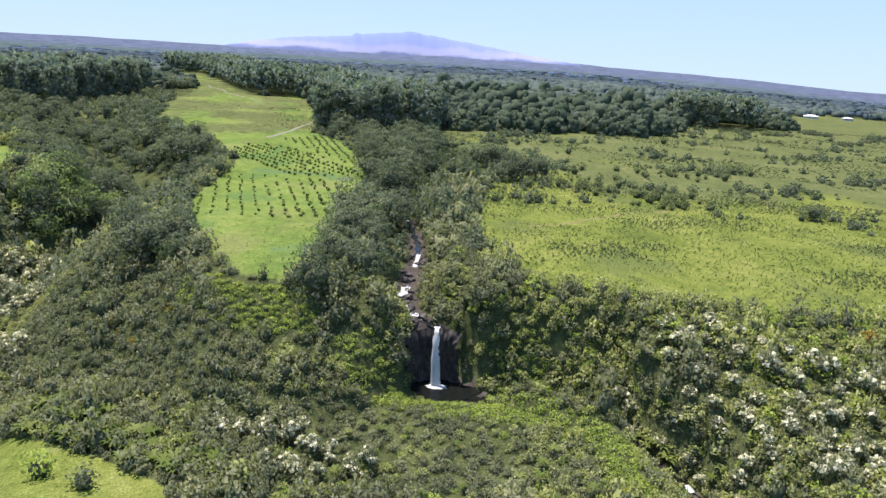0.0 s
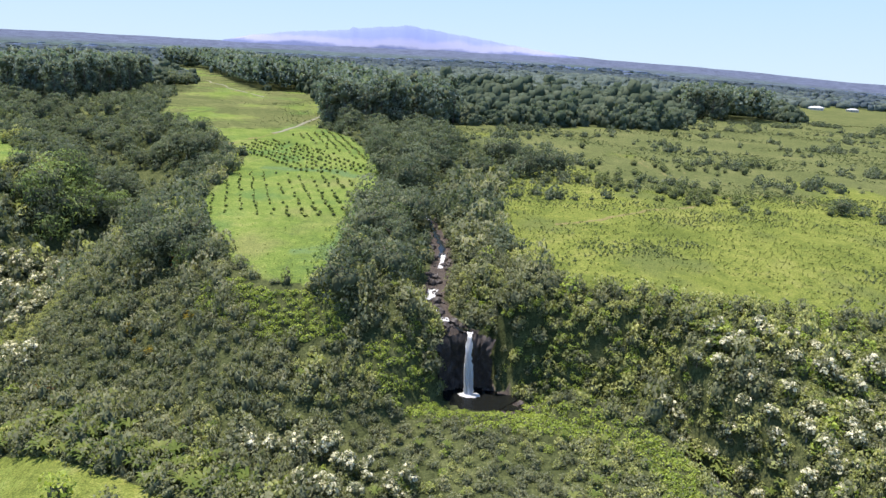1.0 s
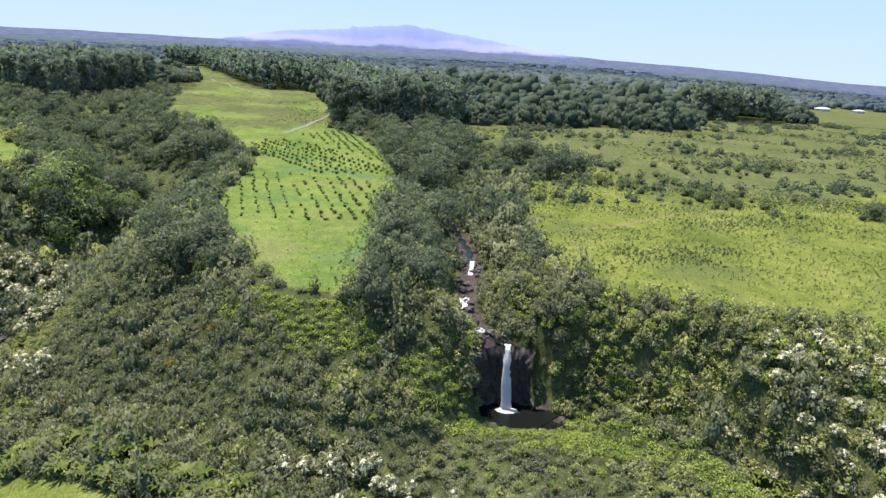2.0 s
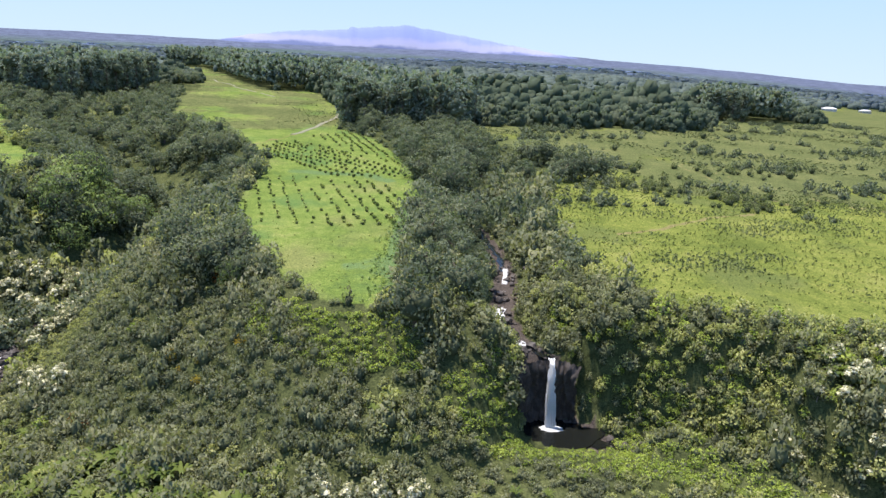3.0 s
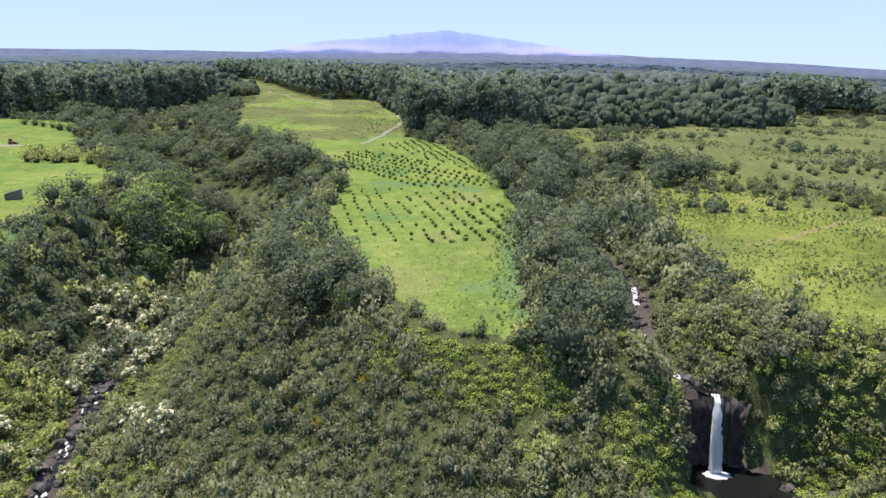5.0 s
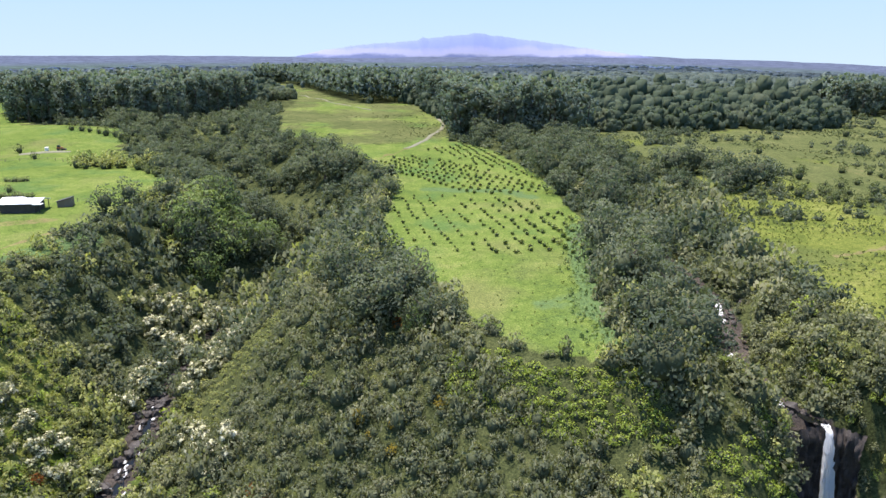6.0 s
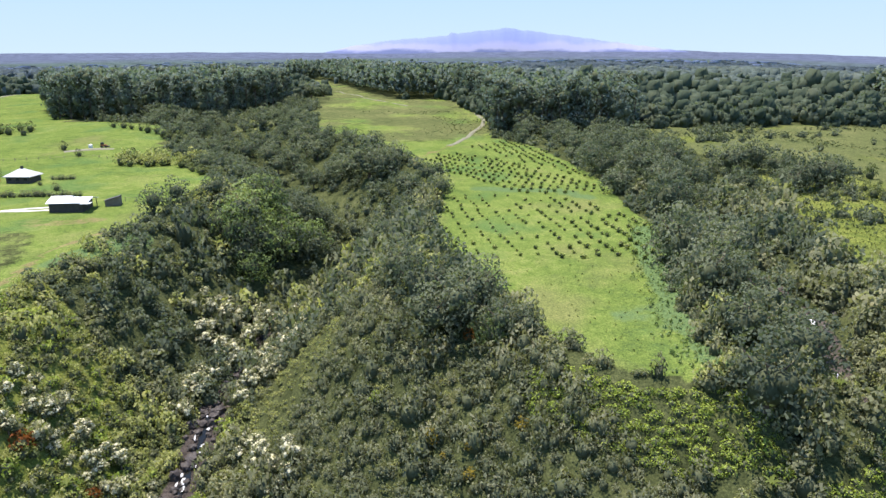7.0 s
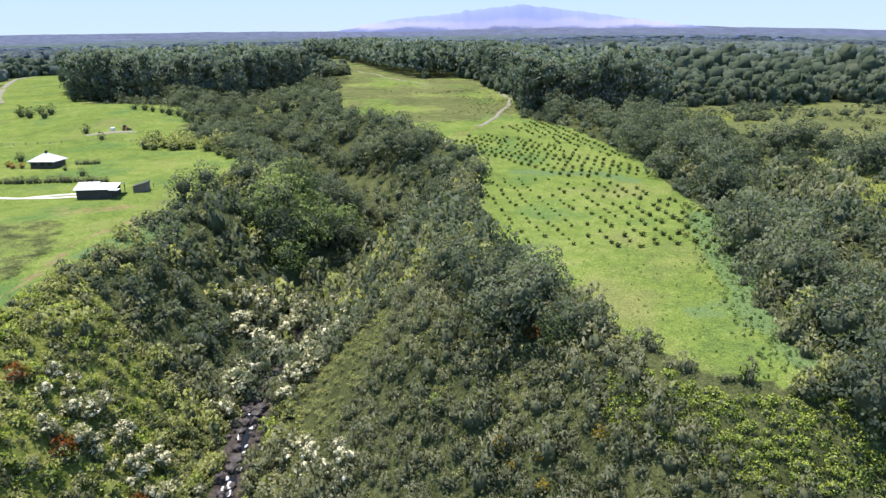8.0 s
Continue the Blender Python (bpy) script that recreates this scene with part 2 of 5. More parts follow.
def water_material(name, deep, rough, ripple):
    m, t, n, l, bsdf = material(name)
    pos = n.new("ShaderNodeNewGeometry").outputs["Position"]
    w = noise_node(n, l, ripple, 4, 0.6, pos)
    bsdf.inputs["Base Color"].default_value = (*deep, 1)
    bsdf.inputs["Roughness"].default_value = rough
    bsdf.inputs["IOR"].default_value = 1.33
    bump_node(n, l, bsdf, w.outputs["Fac"], 0.5, 0.15)
    return m


POOLWATER = water_material("dark_pool_water", (0.008, 0.009, 0.008), 0.16, 1.6)
FOAM = rough_material("white_water", [(0.78, 0.79, 0.79), (0.92, 0.92, 0.91)], 1.2, 0.55, 0.6, 0.2)
foam_nodes = FOAM.node_tree.nodes
foam_glow = foam_nodes.new("ShaderNodeBsdfTranslucent")
foam_glow.inputs[0].default_value = (0.9, 0.92, 0.93, 1)
foam_mix = foam_nodes.new("ShaderNodeMixShader")
foam_mix.inputs[0].default_value = 0.5
FOAM.node_tree.links.new(foam_nodes["Principled BSDF"].outputs[0], foam_mix.inputs[1])
FOAM.node_tree.links.new(foam_glow.outputs[0], foam_mix.inputs[2])
FOAM.node_tree.links.new(foam_mix.outputs[0], foam_nodes["Material Output"].inputs[0])


# ---- the lie of the land ----
def smooth(a):
    a = np.clip(a, 0.0, 1.0)
    return a * a * (3 - 2 * a)


def inside(poly, x, y):
    """Which points lie in the outline."""
    hit = np.zeros(np.shape(x), bool)
    px, py = poly[-1]
    for qx, qy in poly:
        cross = (py > y) != (qy > y)
        hit ^= cross & (x < (px - qx) * (y - qy) / ((py - qy) or 1e-9) + qx)
        px, py = qx, qy
    return hit


def to_line(line, x, y):
    """The distance to a line of (x, y, value...), and the values at its nearest point."""
    best = np.full(np.shape(x), 1e9)
    values = [np.zeros(np.shape(x)) for _ in line[0][2:]]
    for a, b in zip(line, line[1:]):
        dx, dy = b[0] - a[0], b[1] - a[1]
        s = np.clip(((x - a[0]) * dx + (y - a[1]) * dy) / (dx * dx + dy * dy), 0, 1)
        d = np.hypot(x - a[0] - s * dx, y - a[1] - s * dy)
        near = d < best
        best = np.where(near, d, best)
        values = [np.where(near, a[k + 2] + s * (b[k + 2] - a[k + 2]), v) for k, v in enumerate(values)]
    return best, values


def waves(x, y, size, seed):
    """A cheap smooth unevenness between -1 and 1."""
    a = np.sin(x / size + seed) * np.cos(y / (size * 0.83) + 2.1 * seed)
    b = np.sin((x * 0.6 + y * 0.8) / (size * 0.47) + 3.7 * seed) * np.cos((x * 0.8 - y * 0.6) / (size * 0.55) + seed)
    return 0.6 * a + 0.4 * b


# stream lines, downstream first: x, y, bed height, half width of the bed, half width at the rim
LEFT_STREAM = [(-84, 20, -9, 3, 40), (-96, 80, -6, 3, 42), (-107, 115, -4, 3, 42), (-114, 147, -1.5, 2.6, 40), (-117, 160, 0.5, 2.4, 39),
               (-118, 206, 3, 2.2, 38), (-114, 240, 7, 2, 34), (-121, 264, 11, 2, 34), (-150, 312, 16, 2, 34), (-180, 350, 19, 2, 42), (-212, 400, 25, 2, 36), (-250, 450, 34, 2, 30)]
FALL_STREAM = [(62, 40, -5, 2, 16), (53, 80, -0.5, 2, 16), (47, 99, 1.5, 2, 12), (38, 113, 3, 2, 7), (23, 122.5, 4.2, 1.8, 5.5), (8, 126, 4.5, 4.5, 8.5), (1.5, 129, 4.5, 5, 8.5)]
UPPER_STREAM = [(1.2, 132.6, 16.4, 2.4, 13), (-4.6, 138.5, 17.6, 2.4, 12), (-6.5, 149, 18.6, 2.4, 12), (-4.3, 160, 22.0, 2.0, 12), (-4.4, 174, 22.6, 2, 12),
                (-9, 205, 24.2, 2.2, 13), (-8, 235, 25.0, 2, 13), (4, 270, 27.5, 2, 12), (14, 330, 30.5, 1.5, 10)]
POOL_FRONT = [(-2, 121.5, 5.4, 1.5, 6), (11, 120, 5.4, 1.5, 6)]
BANK_WIDTH = [(-60, 32), (-14, 26), (-8, 14), (-3, 10.5), (9, 11), (17, 21), (30, 33), (45, 36)]
RIM = [(-600, -40), (-260, -20), (-190, 20), (-165, 70), (-140, 120), (-118, 140), (-92, 152), (-66, 150), (-46, 135), (-24, 131), (-6, 133), (24, 136), (64, 128), (120, 123), (300, 112), (900, 60)]


def plain(x, y):
    """The upland that rises gently to the foot of the mountain."""
    z = 25.5 + 0.03 * (y - 135) + 0.7 * waves(x, y, 46, 1.3)
    z = z - 0.035 * np.maximum(0, x - 0.19 * np.maximum(y, 0) - 20)
    away = np.hypot(x, y)
    z = z + 3.5 * np.exp(-(((x + 285) / 75) ** 2) - ((y - 385) / 38) ** 2) + 3.0 * np.exp(-(((x + 500) / 70) ** 2) - ((y - 610) / 60) ** 2)
    z = z + 14 * smooth((away - 3300) / 1200) + 9 * smooth((away - 2600) / 1500) * waves(x, y, 260, 2.2)
    side = x / np.maximum(away, 1.0)
    z = z + smooth((away - 1800) / 2200) * (6 * smooth((-side - 0.25) / 0.3) - 13 * smooth((side - 0.3) / 0.25))
    return z + np.clip((away - 300) / 900, 0, 1) * 5.0 * waves(x, y, 230, 0.4)


def land(x, y):
    x, y = np.asarray(x, float), np.asarray(y, float)
    high = plain(x, y)
    low = 7.6 + 1.3 * waves(x, y, 17, 0.7) + 0.07 * np.clip(x, -30, 45)
    low = low + 3.8 * np.exp(-(((x + 58) / 34) ** 2) - ((y - 74) / 19) ** 2)
    rim = np.interp(x, *zip(*RIM)) + 2.2 * waves(x, y, 9, 2.2)
    wide = np.interp(x, *zip(*BANK_WIDTH))
    s = np.clip((y - rim + wide - 1) / wide, 0, 1)
    z = low + (high - low) * (0.45 * s + 0.55 * smooth(s))
    for line in (LEFT_STREAM, FALL_STREAM, UPPER_STREAM, POOL_FRONT):
        d, (bed, half, reach) = to_line(line, x, y)
        if line is FALL_STREAM:
            far_bank = smooth((x - 11) / 6) * smooth((46 - x) / 6) * (y > np.interp(x, (8, 23, 38, 47), (126, 122.5, 113, 99)))
            d = np.minimum(d, half) + np.maximum(d - half, 0) * (1 - 0.66 * far_bank) + 6 * np.maximum(0, y - 133.0) * (1 - smooth((x - 10) / 6))
        s = smooth((d + 1.0 * waves(x, y, 6, 1.1) - half) / (reach - half))
        z = np.minimum(z, bed + (z - bed) * s)
    return z + 0.25 * waves(x, y, 5.2, 0.2)


def land_at(x, y):
    return float(land(np.array([x]), np.array([y]))[0])


# outlines of the open ground
FIELD = [(-73, 190), (-60, 164), (-51, 146), (-41, 136), (-27, 133), (-30, 158), (-26, 188), (-22, 210), (-27, 240), (-30, 275), (-42, 320), (-54, 356), (-74, 384),
         (-82, 470), (-100, 535), (-128, 636), (-172, 634), (-196, 665), (-240, 765), (-262, 820), (-376, 1056), (-420, 1012), (-349, 885), (-272, 738), (-234, 628),
         (-204, 505), (-176, 413), (-142, 372), (-122, 351), (-110, 328), (-102, 312), (-88, 290), (-82, 262), (-80, 235), (-79, 215)]
MEADOW = [(-156, 30), (-153, 100), (-153, 145), (-155, 161), (-157, 191), (-158, 221), (-163, 264), (-200, 306), (-226, 337), (-252, 386), (-305, 423), (-352, 437), (-400, 490),
          (-454, 582), (-530, 690), (-575, 690), (-548, 620), (-520, 560), (-462, 480), (-448, 445), (-700, 425), (-700, 20)]
PLATEAU = [(25, 139), (64, 133), (125, 127), (300, 114), (700, 90), (760, 640), (880, 900), (610, 1010), (415, 840), (345, 640), (274, 602), (218, 588), (186, 520), (146, 465), (86, 450), (30, 440), (-4, 425),
           (-6, 380), (24, 330), (26, 290), (20, 250), (14, 215), (13, 190), (12, 170), (17, 152)]
LAWN = [(-100, 110), (-77, 107), (-61, 98), (-49, 93), (-39, 87), (-28, 66), (-40, 50), (-95, 50)]


def spread(values_low, near, values_high, step, growth):
    """Grid lines: even within the near stretch, wider and wider past it."""
    lines = list(np.arange(near[0], near[1] + 1e-6, step))
    s, v = step, near[1]
    while v < values_high:
        s *= growth
        v += s
        lines.append(v)
    s, v = step, near[0]
    while v > values_low:
        s *= growth
        v -= s
        lines.insert(0, v)
    return np.array(lines)


def soft_inside(poly, x, y, blur=1.0):
    total = np.zeros(np.shape(x))
    for dx, dy in ((0, 0), (1, 0), (-1, 0), (0, 1), (0, -1)):
        total += inside(poly, x + blur * dx, y + blur * dy)
    return total / 5


# grassy near hillside below the meadow
HILLSIDE = [(-158, 165), (-138, 158), (-124, 142), (-114, 120), (-128, 96), (-158, 96)]
# rough grass between the gum stand and the upper field
STRIP = [(-262, 440), (-215, 420), (-196, 470), (-215, 560), (-255, 610), (-262, 560)]
DIRT_TRACKS = [[(84, 338), (89, 302), (93, 270), (104, 240)], [(29, 191), (42, 199), (62, 215), (81, 225), (94, 240), (104, 243), (118, 252), (139, 246), (157, 224)], [(121, 254), (105, 286), (91, 327)],
               [(-157, 100), (-157, 150), (-158, 161), (-164, 180), (-160, 200)], [(-113, 331), (-97, 336), (-92, 356)], [(-97, 338), (-104, 312), (-92, 296)], [(-172, 610), (-190, 640), (-188, 600), (-208, 645), (-228, 684), (-285, 805)]]


def build_ground():
    xs, ys = spread(-3600, (-165, 85), 3600, 1.6, 1.07), spread(-400, (80, 220), 4750, 1.6, 1.06)
    gx, gy = np.meshgrid(xs, ys)
    gz = land(gx, gy)
    w, h = len(xs), len(ys)
    co = np.stack([gx, gy, gz], -1).reshape(-1, 3)
    k = np.arange(w * h).reshape(h, w)
    quads = np.stack([k[:-1, :-1], k[:-1, 1:], k[1:, 1:], k[1:, :-1]], -1).reshape(-1, 4)
    mesh = quad_mesh("ground", co, quads)
    x, y = co[:, 0], co[:, 1]
    meadow = np.maximum.reduce([soft_inside(p, x, y) for p in (FIELD, MEADOW)] + [0.42 * soft_inside(LAWN, x, y)])
    rough = np.maximum.reduce([soft_inside(PLATEAU, x, y, 2.0), soft_inside(STRIP, x, y, 3.0), soft_inside(HILLSIDE, x, y, 2.0), soft_inside(LAWN, x, y)])
    patch = soft_inside([(-200, 190), (-178, 197), (-166, 180), (-160, 160), (-162, 150), (-200, 150)], x, y, 3.0)
    meadow = meadow * (1 - 0.55 * patch)
    upper = soft_inside(FIELD, x, y, 4.0) * smooth((y - 350 - 0.5 * (x + 90)) / 50)
    meadow = meadow * (1 - upper * np.clip(0.60 + 0.35 * waves(x, y, 34, 0.6) + 0.3 * waves(x, y, 13, 2.4), 0, 0.8))
    bare = np.zeros(len(x))
    for track in DIRT_TRACKS:
        d, _ = to_line(track, x, y)
        bare = np.maximum(bare, 0.6 * (d < 1.1))
    d, _ = to_line([(-188, 203), (-178, 203), (-172, 206)], x, y)
    bare = np.maximum(bare, 0.5 * smooth((9 - d) / 7))
    lush = np.zeros(len(x))
    for line, wide, much in (([(-25, 137), (-27, 160), (-27, 185), (-25, 212)], 5.0, 0.75), ([(-70, 257), (-48, 258), (-38, 250)], 4.5, 0.65), ([(-36, 156), (-31, 155)], 6.0, 0.5), ([(-156, 172), (-152, 196)], 4.0, 0.7)):
        d, _ = to_line(line, x, y)
        lush = np.maximum(lush, much * smooth((wide + 2.0 - d) / 4.0))
    stone = np.zeros(len(x))
    for line, wide in ((LEFT_STREAM[:6], 2.6), (FALL_STREAM[:5], 0.6), (FALL_STREAM[5:], 4.0), (UPPER_STREAM[:6], 2.2)):
        d, _ = to_line(line, x, y)
        stone = np.maximum(stone, smooth((wide + 1.5 - d) / 2.0))
    olive = patch * 0.55 + 0.75 * upper + rough * smooth((y - 205) / 70) * (0.50 + 0.50 * smooth((y - 255) / 80) + 0.5 * waves(x, y, 23, 0.8) + 0.25 * waves(x, y, 70, 1.6))
    # The two far masks grow with distance and place the painted haze.
    for name, values in (("olive", olive), ("hazy_cover", smooth((np.hypot(x, y) - 1500) / 900)), ("hazy_upland", smooth((np.hypot(x, y) - 2300 - 300 * waves(x, y, 420, 0.5)) / 1300)), ("meadow", meadow), ("rough_grass", rough), ("lush_grass", lush), ("bare", bare), ("stone", stone)):
        mesh.attributes.new(name, "FLOAT", "POINT").data.foreach_set("value", values.astype(np.float32))
    mesh.polygons.foreach_set("use_smooth", np.ones(len(quads), bool))
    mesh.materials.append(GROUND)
    return tagged(new("ground", mesh), "green upland with meadows, gorges and scrub-covered slopes", "ground", kind="structure")


def quad_mesh(name, co, quads, tone=None, index=None, normals=None):
    mesh = bpy.data.meshes.new(name)
    co, quads = np.asarray(co, np.float32), np.asarray(quads, np.int32)
    mesh.vertices.add(len(co))
    mesh.vertices.foreach_set("co", co.ravel())
    mesh.loops.add(quads.size)
    mesh.loops.foreach_set("vertex_index", quads.ravel())
    mesh.polygons.add(len(quads))
    mesh.polygons.foreach_set("loop_start", np.arange(0, quads.size, 4, dtype=np.int32))
    if index is not None:
        mesh.polygons.foreach_set("material_index", np.asarray(index, np.int32))
    mesh.update(calc_edges=True)
    if normals is not None:
        mesh.polygons.foreach_set("use_smooth", np.ones(len(quads), bool))
        mesh.normals_split_custom_set_from_vertices(np.asarray(normals, np.float32).tolist())
    if tone is not None:
        mesh.attributes.new("tone", "FLOAT", "FACE").data.foreach_set("value", np.asarray(tone, np.float32))
    return mesh


build_ground()


# ---- foliage builders ----
RNG = np.random.default_rng(7)


def quad_sphere():
    """A sphere of 24 quads."""
    bm = bmesh.new()
    bmesh.ops.create_cube(bm, size=2)
    bmesh.ops.subdivide_edges(bm, edges=bm.edges[:], cuts=1, use_grid_fill=True)
    co = np.array([v.co.normalized() for v in bm.verts])
    bm.verts.index_update()
    quads = np.array([[v.index for v in f.verts] for f in bm.faces])
    bm.free()
    return co, quads


BALL, BALL_QUADS = quad_sphere()


def unit(v):
    return v / np.maximum(np.linalg.norm(v, axis=-1, keepdims=True), 1e-9)


def leaf_quads(at, out, length, width, droop=0.25, rng=RNG):
    """Folded leaf shapes at points, facing out: (n, 4, 3)."""
    n = len(at)
    out = unit(out)
    side = unit(np.cross(out, rng.normal(size=(n, 3))))
    along = np.cross(side, out)
    L = (length * rng.uniform(0.7, 1.3, n))[:, None]
    W = (width * rng.uniform(0.7, 1.3, n))[:, None]
    u, v = along * L * 0.5, side * W * 0.5
    skew = rng.uniform(0.35, 1.0, (4, n, 1))
    a, b = at - u * skew[0] - v, at - u + v * skew[1] + out * W * 0.1
    c, d = at + u * skew[2] + v - out * L * droop, at + u - v * skew[3] - out * L * droop * 0.5
    return np.stack([d, c, b, a], 1)


class Plant:
    """The points, quads, material numbers and soft normals of a plant of unit size."""

    def __init__(self, co, quads, index, normals):
        self.co, self.quads, self.index, self.normals = co, quads, index, normals


def plant_from(lumps, leaves, leaf, rng, upper=-0.35, jitter=0.75, core=0.8, slim=0.55, cores=99, leafy=False):
    """A crown of lumps (x, y, z, radius), each a hidden core under a coat of leaves."""
    lumps = np.array(lumps)
    centre, radius = lumps[:, :3], lumps[:, 3]
    co, quads, index, soft, base = [], [], [], [], 0
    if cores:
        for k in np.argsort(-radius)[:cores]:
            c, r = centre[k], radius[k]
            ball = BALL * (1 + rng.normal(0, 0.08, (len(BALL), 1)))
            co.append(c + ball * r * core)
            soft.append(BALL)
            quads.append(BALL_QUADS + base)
            # Core faces take the darker material that paints shade behind the leaves.
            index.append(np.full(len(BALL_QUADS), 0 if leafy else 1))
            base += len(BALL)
    n = int(leaves * 1.9)
    pick = rng.choice(len(lumps), n, p=radius**2 / (radius**2).sum())
    way = unit(rng.normal(size=(n, 3)))
    way[:, 2] = np.where(way[:, 2] < upper, -way[:, 2], way[:, 2])
    at = centre[pick] + way * (radius[pick] * rng.uniform(0.86, 1.16, n))[:, None]
    gap = np.linalg.norm(at[:, None] - centre[None], axis=-1) / radius[None]
    gap[np.arange(n), pick] = 9
    keep = np.where((gap > 0.9).all(1))[0][:leaves]
    at, way = at[keep], way[keep]
    leafs = leaf_quads(at, way + jitter * rng.normal(size=way.shape), leaf, leaf * slim, rng=rng)
    co.append(leafs.reshape(-1, 3))
    middle = (centre * radius[:, None]**2).sum(0) / (radius**2).sum()
    whole = unit(at - middle * [1, 1, 0.7])
    soft.append(np.repeat(unit(1.0 * way + 0.22 * whole + [0, 0, 0.08] + 0.28 * rng.normal(size=way.shape)), 4, axis=0))
    quads.append(np.arange(4 * len(at)).reshape(-1, 4) + base)
    ix = np.zeros(len(at), int)
    index.append(ix)
    return Plant(np.concatenate(co), np.concatenate(quads), np.concatenate(index), np.concatenate(soft))


def dome_lumps(rng, count, flat=0.75):
    lumps = [(0, 0, 0.35 * flat, 0.62)]
    for k in range(count):
        a, r = 6.283 * (k + rng.uniform(0, 0.8)) / count, rng.uniform(0.35, 0.68)
        s = rng.uniform(0.28, 0.46)
        lumps.append((r * math.cos(a), r * math.sin(a), flat * (0.75 - 0.55 * r) + rng.uniform(-0.1, 0.2), s))
    return lumps


def puffs(rng, count, wide, tall, low, size):
    """Lumps spread evenly over a dome of half width wide and height tall, from the height angle low upwards."""
    lumps = []
    for k in range(count):
        up = low + (1 - low) * (k + 0.5) / count
        a = 2.39996 * k + rng.uniform(-0.5, 0.5)
        r = math.sqrt(max(0.0, 1 - up * up)) * rng.uniform(0.72, 1.0)
        lumps.append((wide * r * math.cos(a), wide * r * math.sin(a), tall * (up - low) / (1 - low) * rng.uniform(0.82, 1.08) + size * 0.4, size * rng.uniform(0.7, 1.35)))
    return lumps


def canopy_plant(lumps, rng, sides=6, rough=0.14):
    """A far crown: each lump (x, y, z, radius) a small uneven dome of quads, shaded softly."""
    co, quads, soft, base = [], [], [], 0
    for x, y, z, r in lumps:
        rings = []
        for up, wide in ((-0.75, 0.80), (0.05, 1.0), (0.68, 0.70)):
            a = 6.2832 * (np.arange(sides) + 0.5 * len(rings)) / sides
            d = wide * (1 + rng.normal(0, rough, sides))
            rings.append(np.stack([d * np.cos(a), d * np.sin(a), np.full(sides, up) + rng.normal(0, 0.10, sides)], -1))
        ball = np.concatenate(rings)
        co.append(ball * r + [x, y, z])
        soft.append(unit(ball + [0, 0, 0.15]))
        for k in range(2):
            for j in range(sides):
                quads.append([base + k * sides + j, base + k * sides + (j + 1) % sides, base + (k + 1) * sides + (j + 1) % sides, base + (k + 1) * sides + j])
        top = base + 2 * sides
        for j in range(1, sides - 2, 2):
            quads.append([top, top + j, top + j + 1, top + j + 2])
        base += 3 * sides
    quads = np.array(quads)
    return Plant(np.concatenate(co), quads, np.zeros(len(quads), int), np.concatenate(soft))


def joined(a, b):
    return Plant(np.concatenate([a.co, b.co]), np.concatenate([a.quads, b.quads + len(a.co)]), np.concatenate([a.index, b.index]), np.concatenate([a.normals, b.normals]))


def gum_lumps(rng, count):
    """A tall crown: lumps piled from low on the stem to a ragged top, height 1, half width about 0.22."""
    lumps = []
    for k in range(count):
        up = 0.13 + 0.82 * (k + rng.uniform(0, 1)) / count
        wide = 0.20 * (1.15 - 0.55 * abs(up - 0.55) / 0.45)
        a = rng.uniform(0, 6.283)
        r = wide * rng.uniform(0.2, 0.9)
        lumps.append((r * math.cos(a), r * math.sin(a), up, rng.uniform(0.08, 0.14)))
    return lumps


def fan_plant(rng, count, length, width, rise, segments=3):
    """Long leaves that arch out of one foot (banana, ti, tall grass)."""
    co, quads, base = [], [], 0
    for k in range(count):
        a = 6.283 * (k + rng.uniform(0, 0.9)) / count
        L, up = length * rng.uniform(0.7, 1.15), rise * rng.uniform(0.7, 1.2)
        s = np.linspace(0, 1, segments + 1)
        out, z = L * (s * 0.85), up * (1.6 * s - 1.15 * s * s)
        w = width * np.sin(np.pi * np.clip(s * 0.86 + 0.10, 0, 1)) * 0.5
        ca, sa = math.cos(a), math.sin(a)
        left = np.stack([out * ca - w * sa, out * sa + w * ca, z], -1)
        right = np.stack([out * ca + w * sa, out * sa - w * ca, z], -1)
        co.append(np.concatenate([left, right]))
        m = segments + 1
        for j in range(segments):
            quads.append([base + m + j, base + m + j + 1, base + j + 1, base + j])
        base += 2 * m
    quads = np.array(quads)
    co = np.concatenate(co)
    return Plant(co, quads, np.zeros(len(quads), int), unit(co * [0.6, 0.6, 0.2] + [0, 0, 0.8] + 0.2 * rng.normal(size=co.shape)))


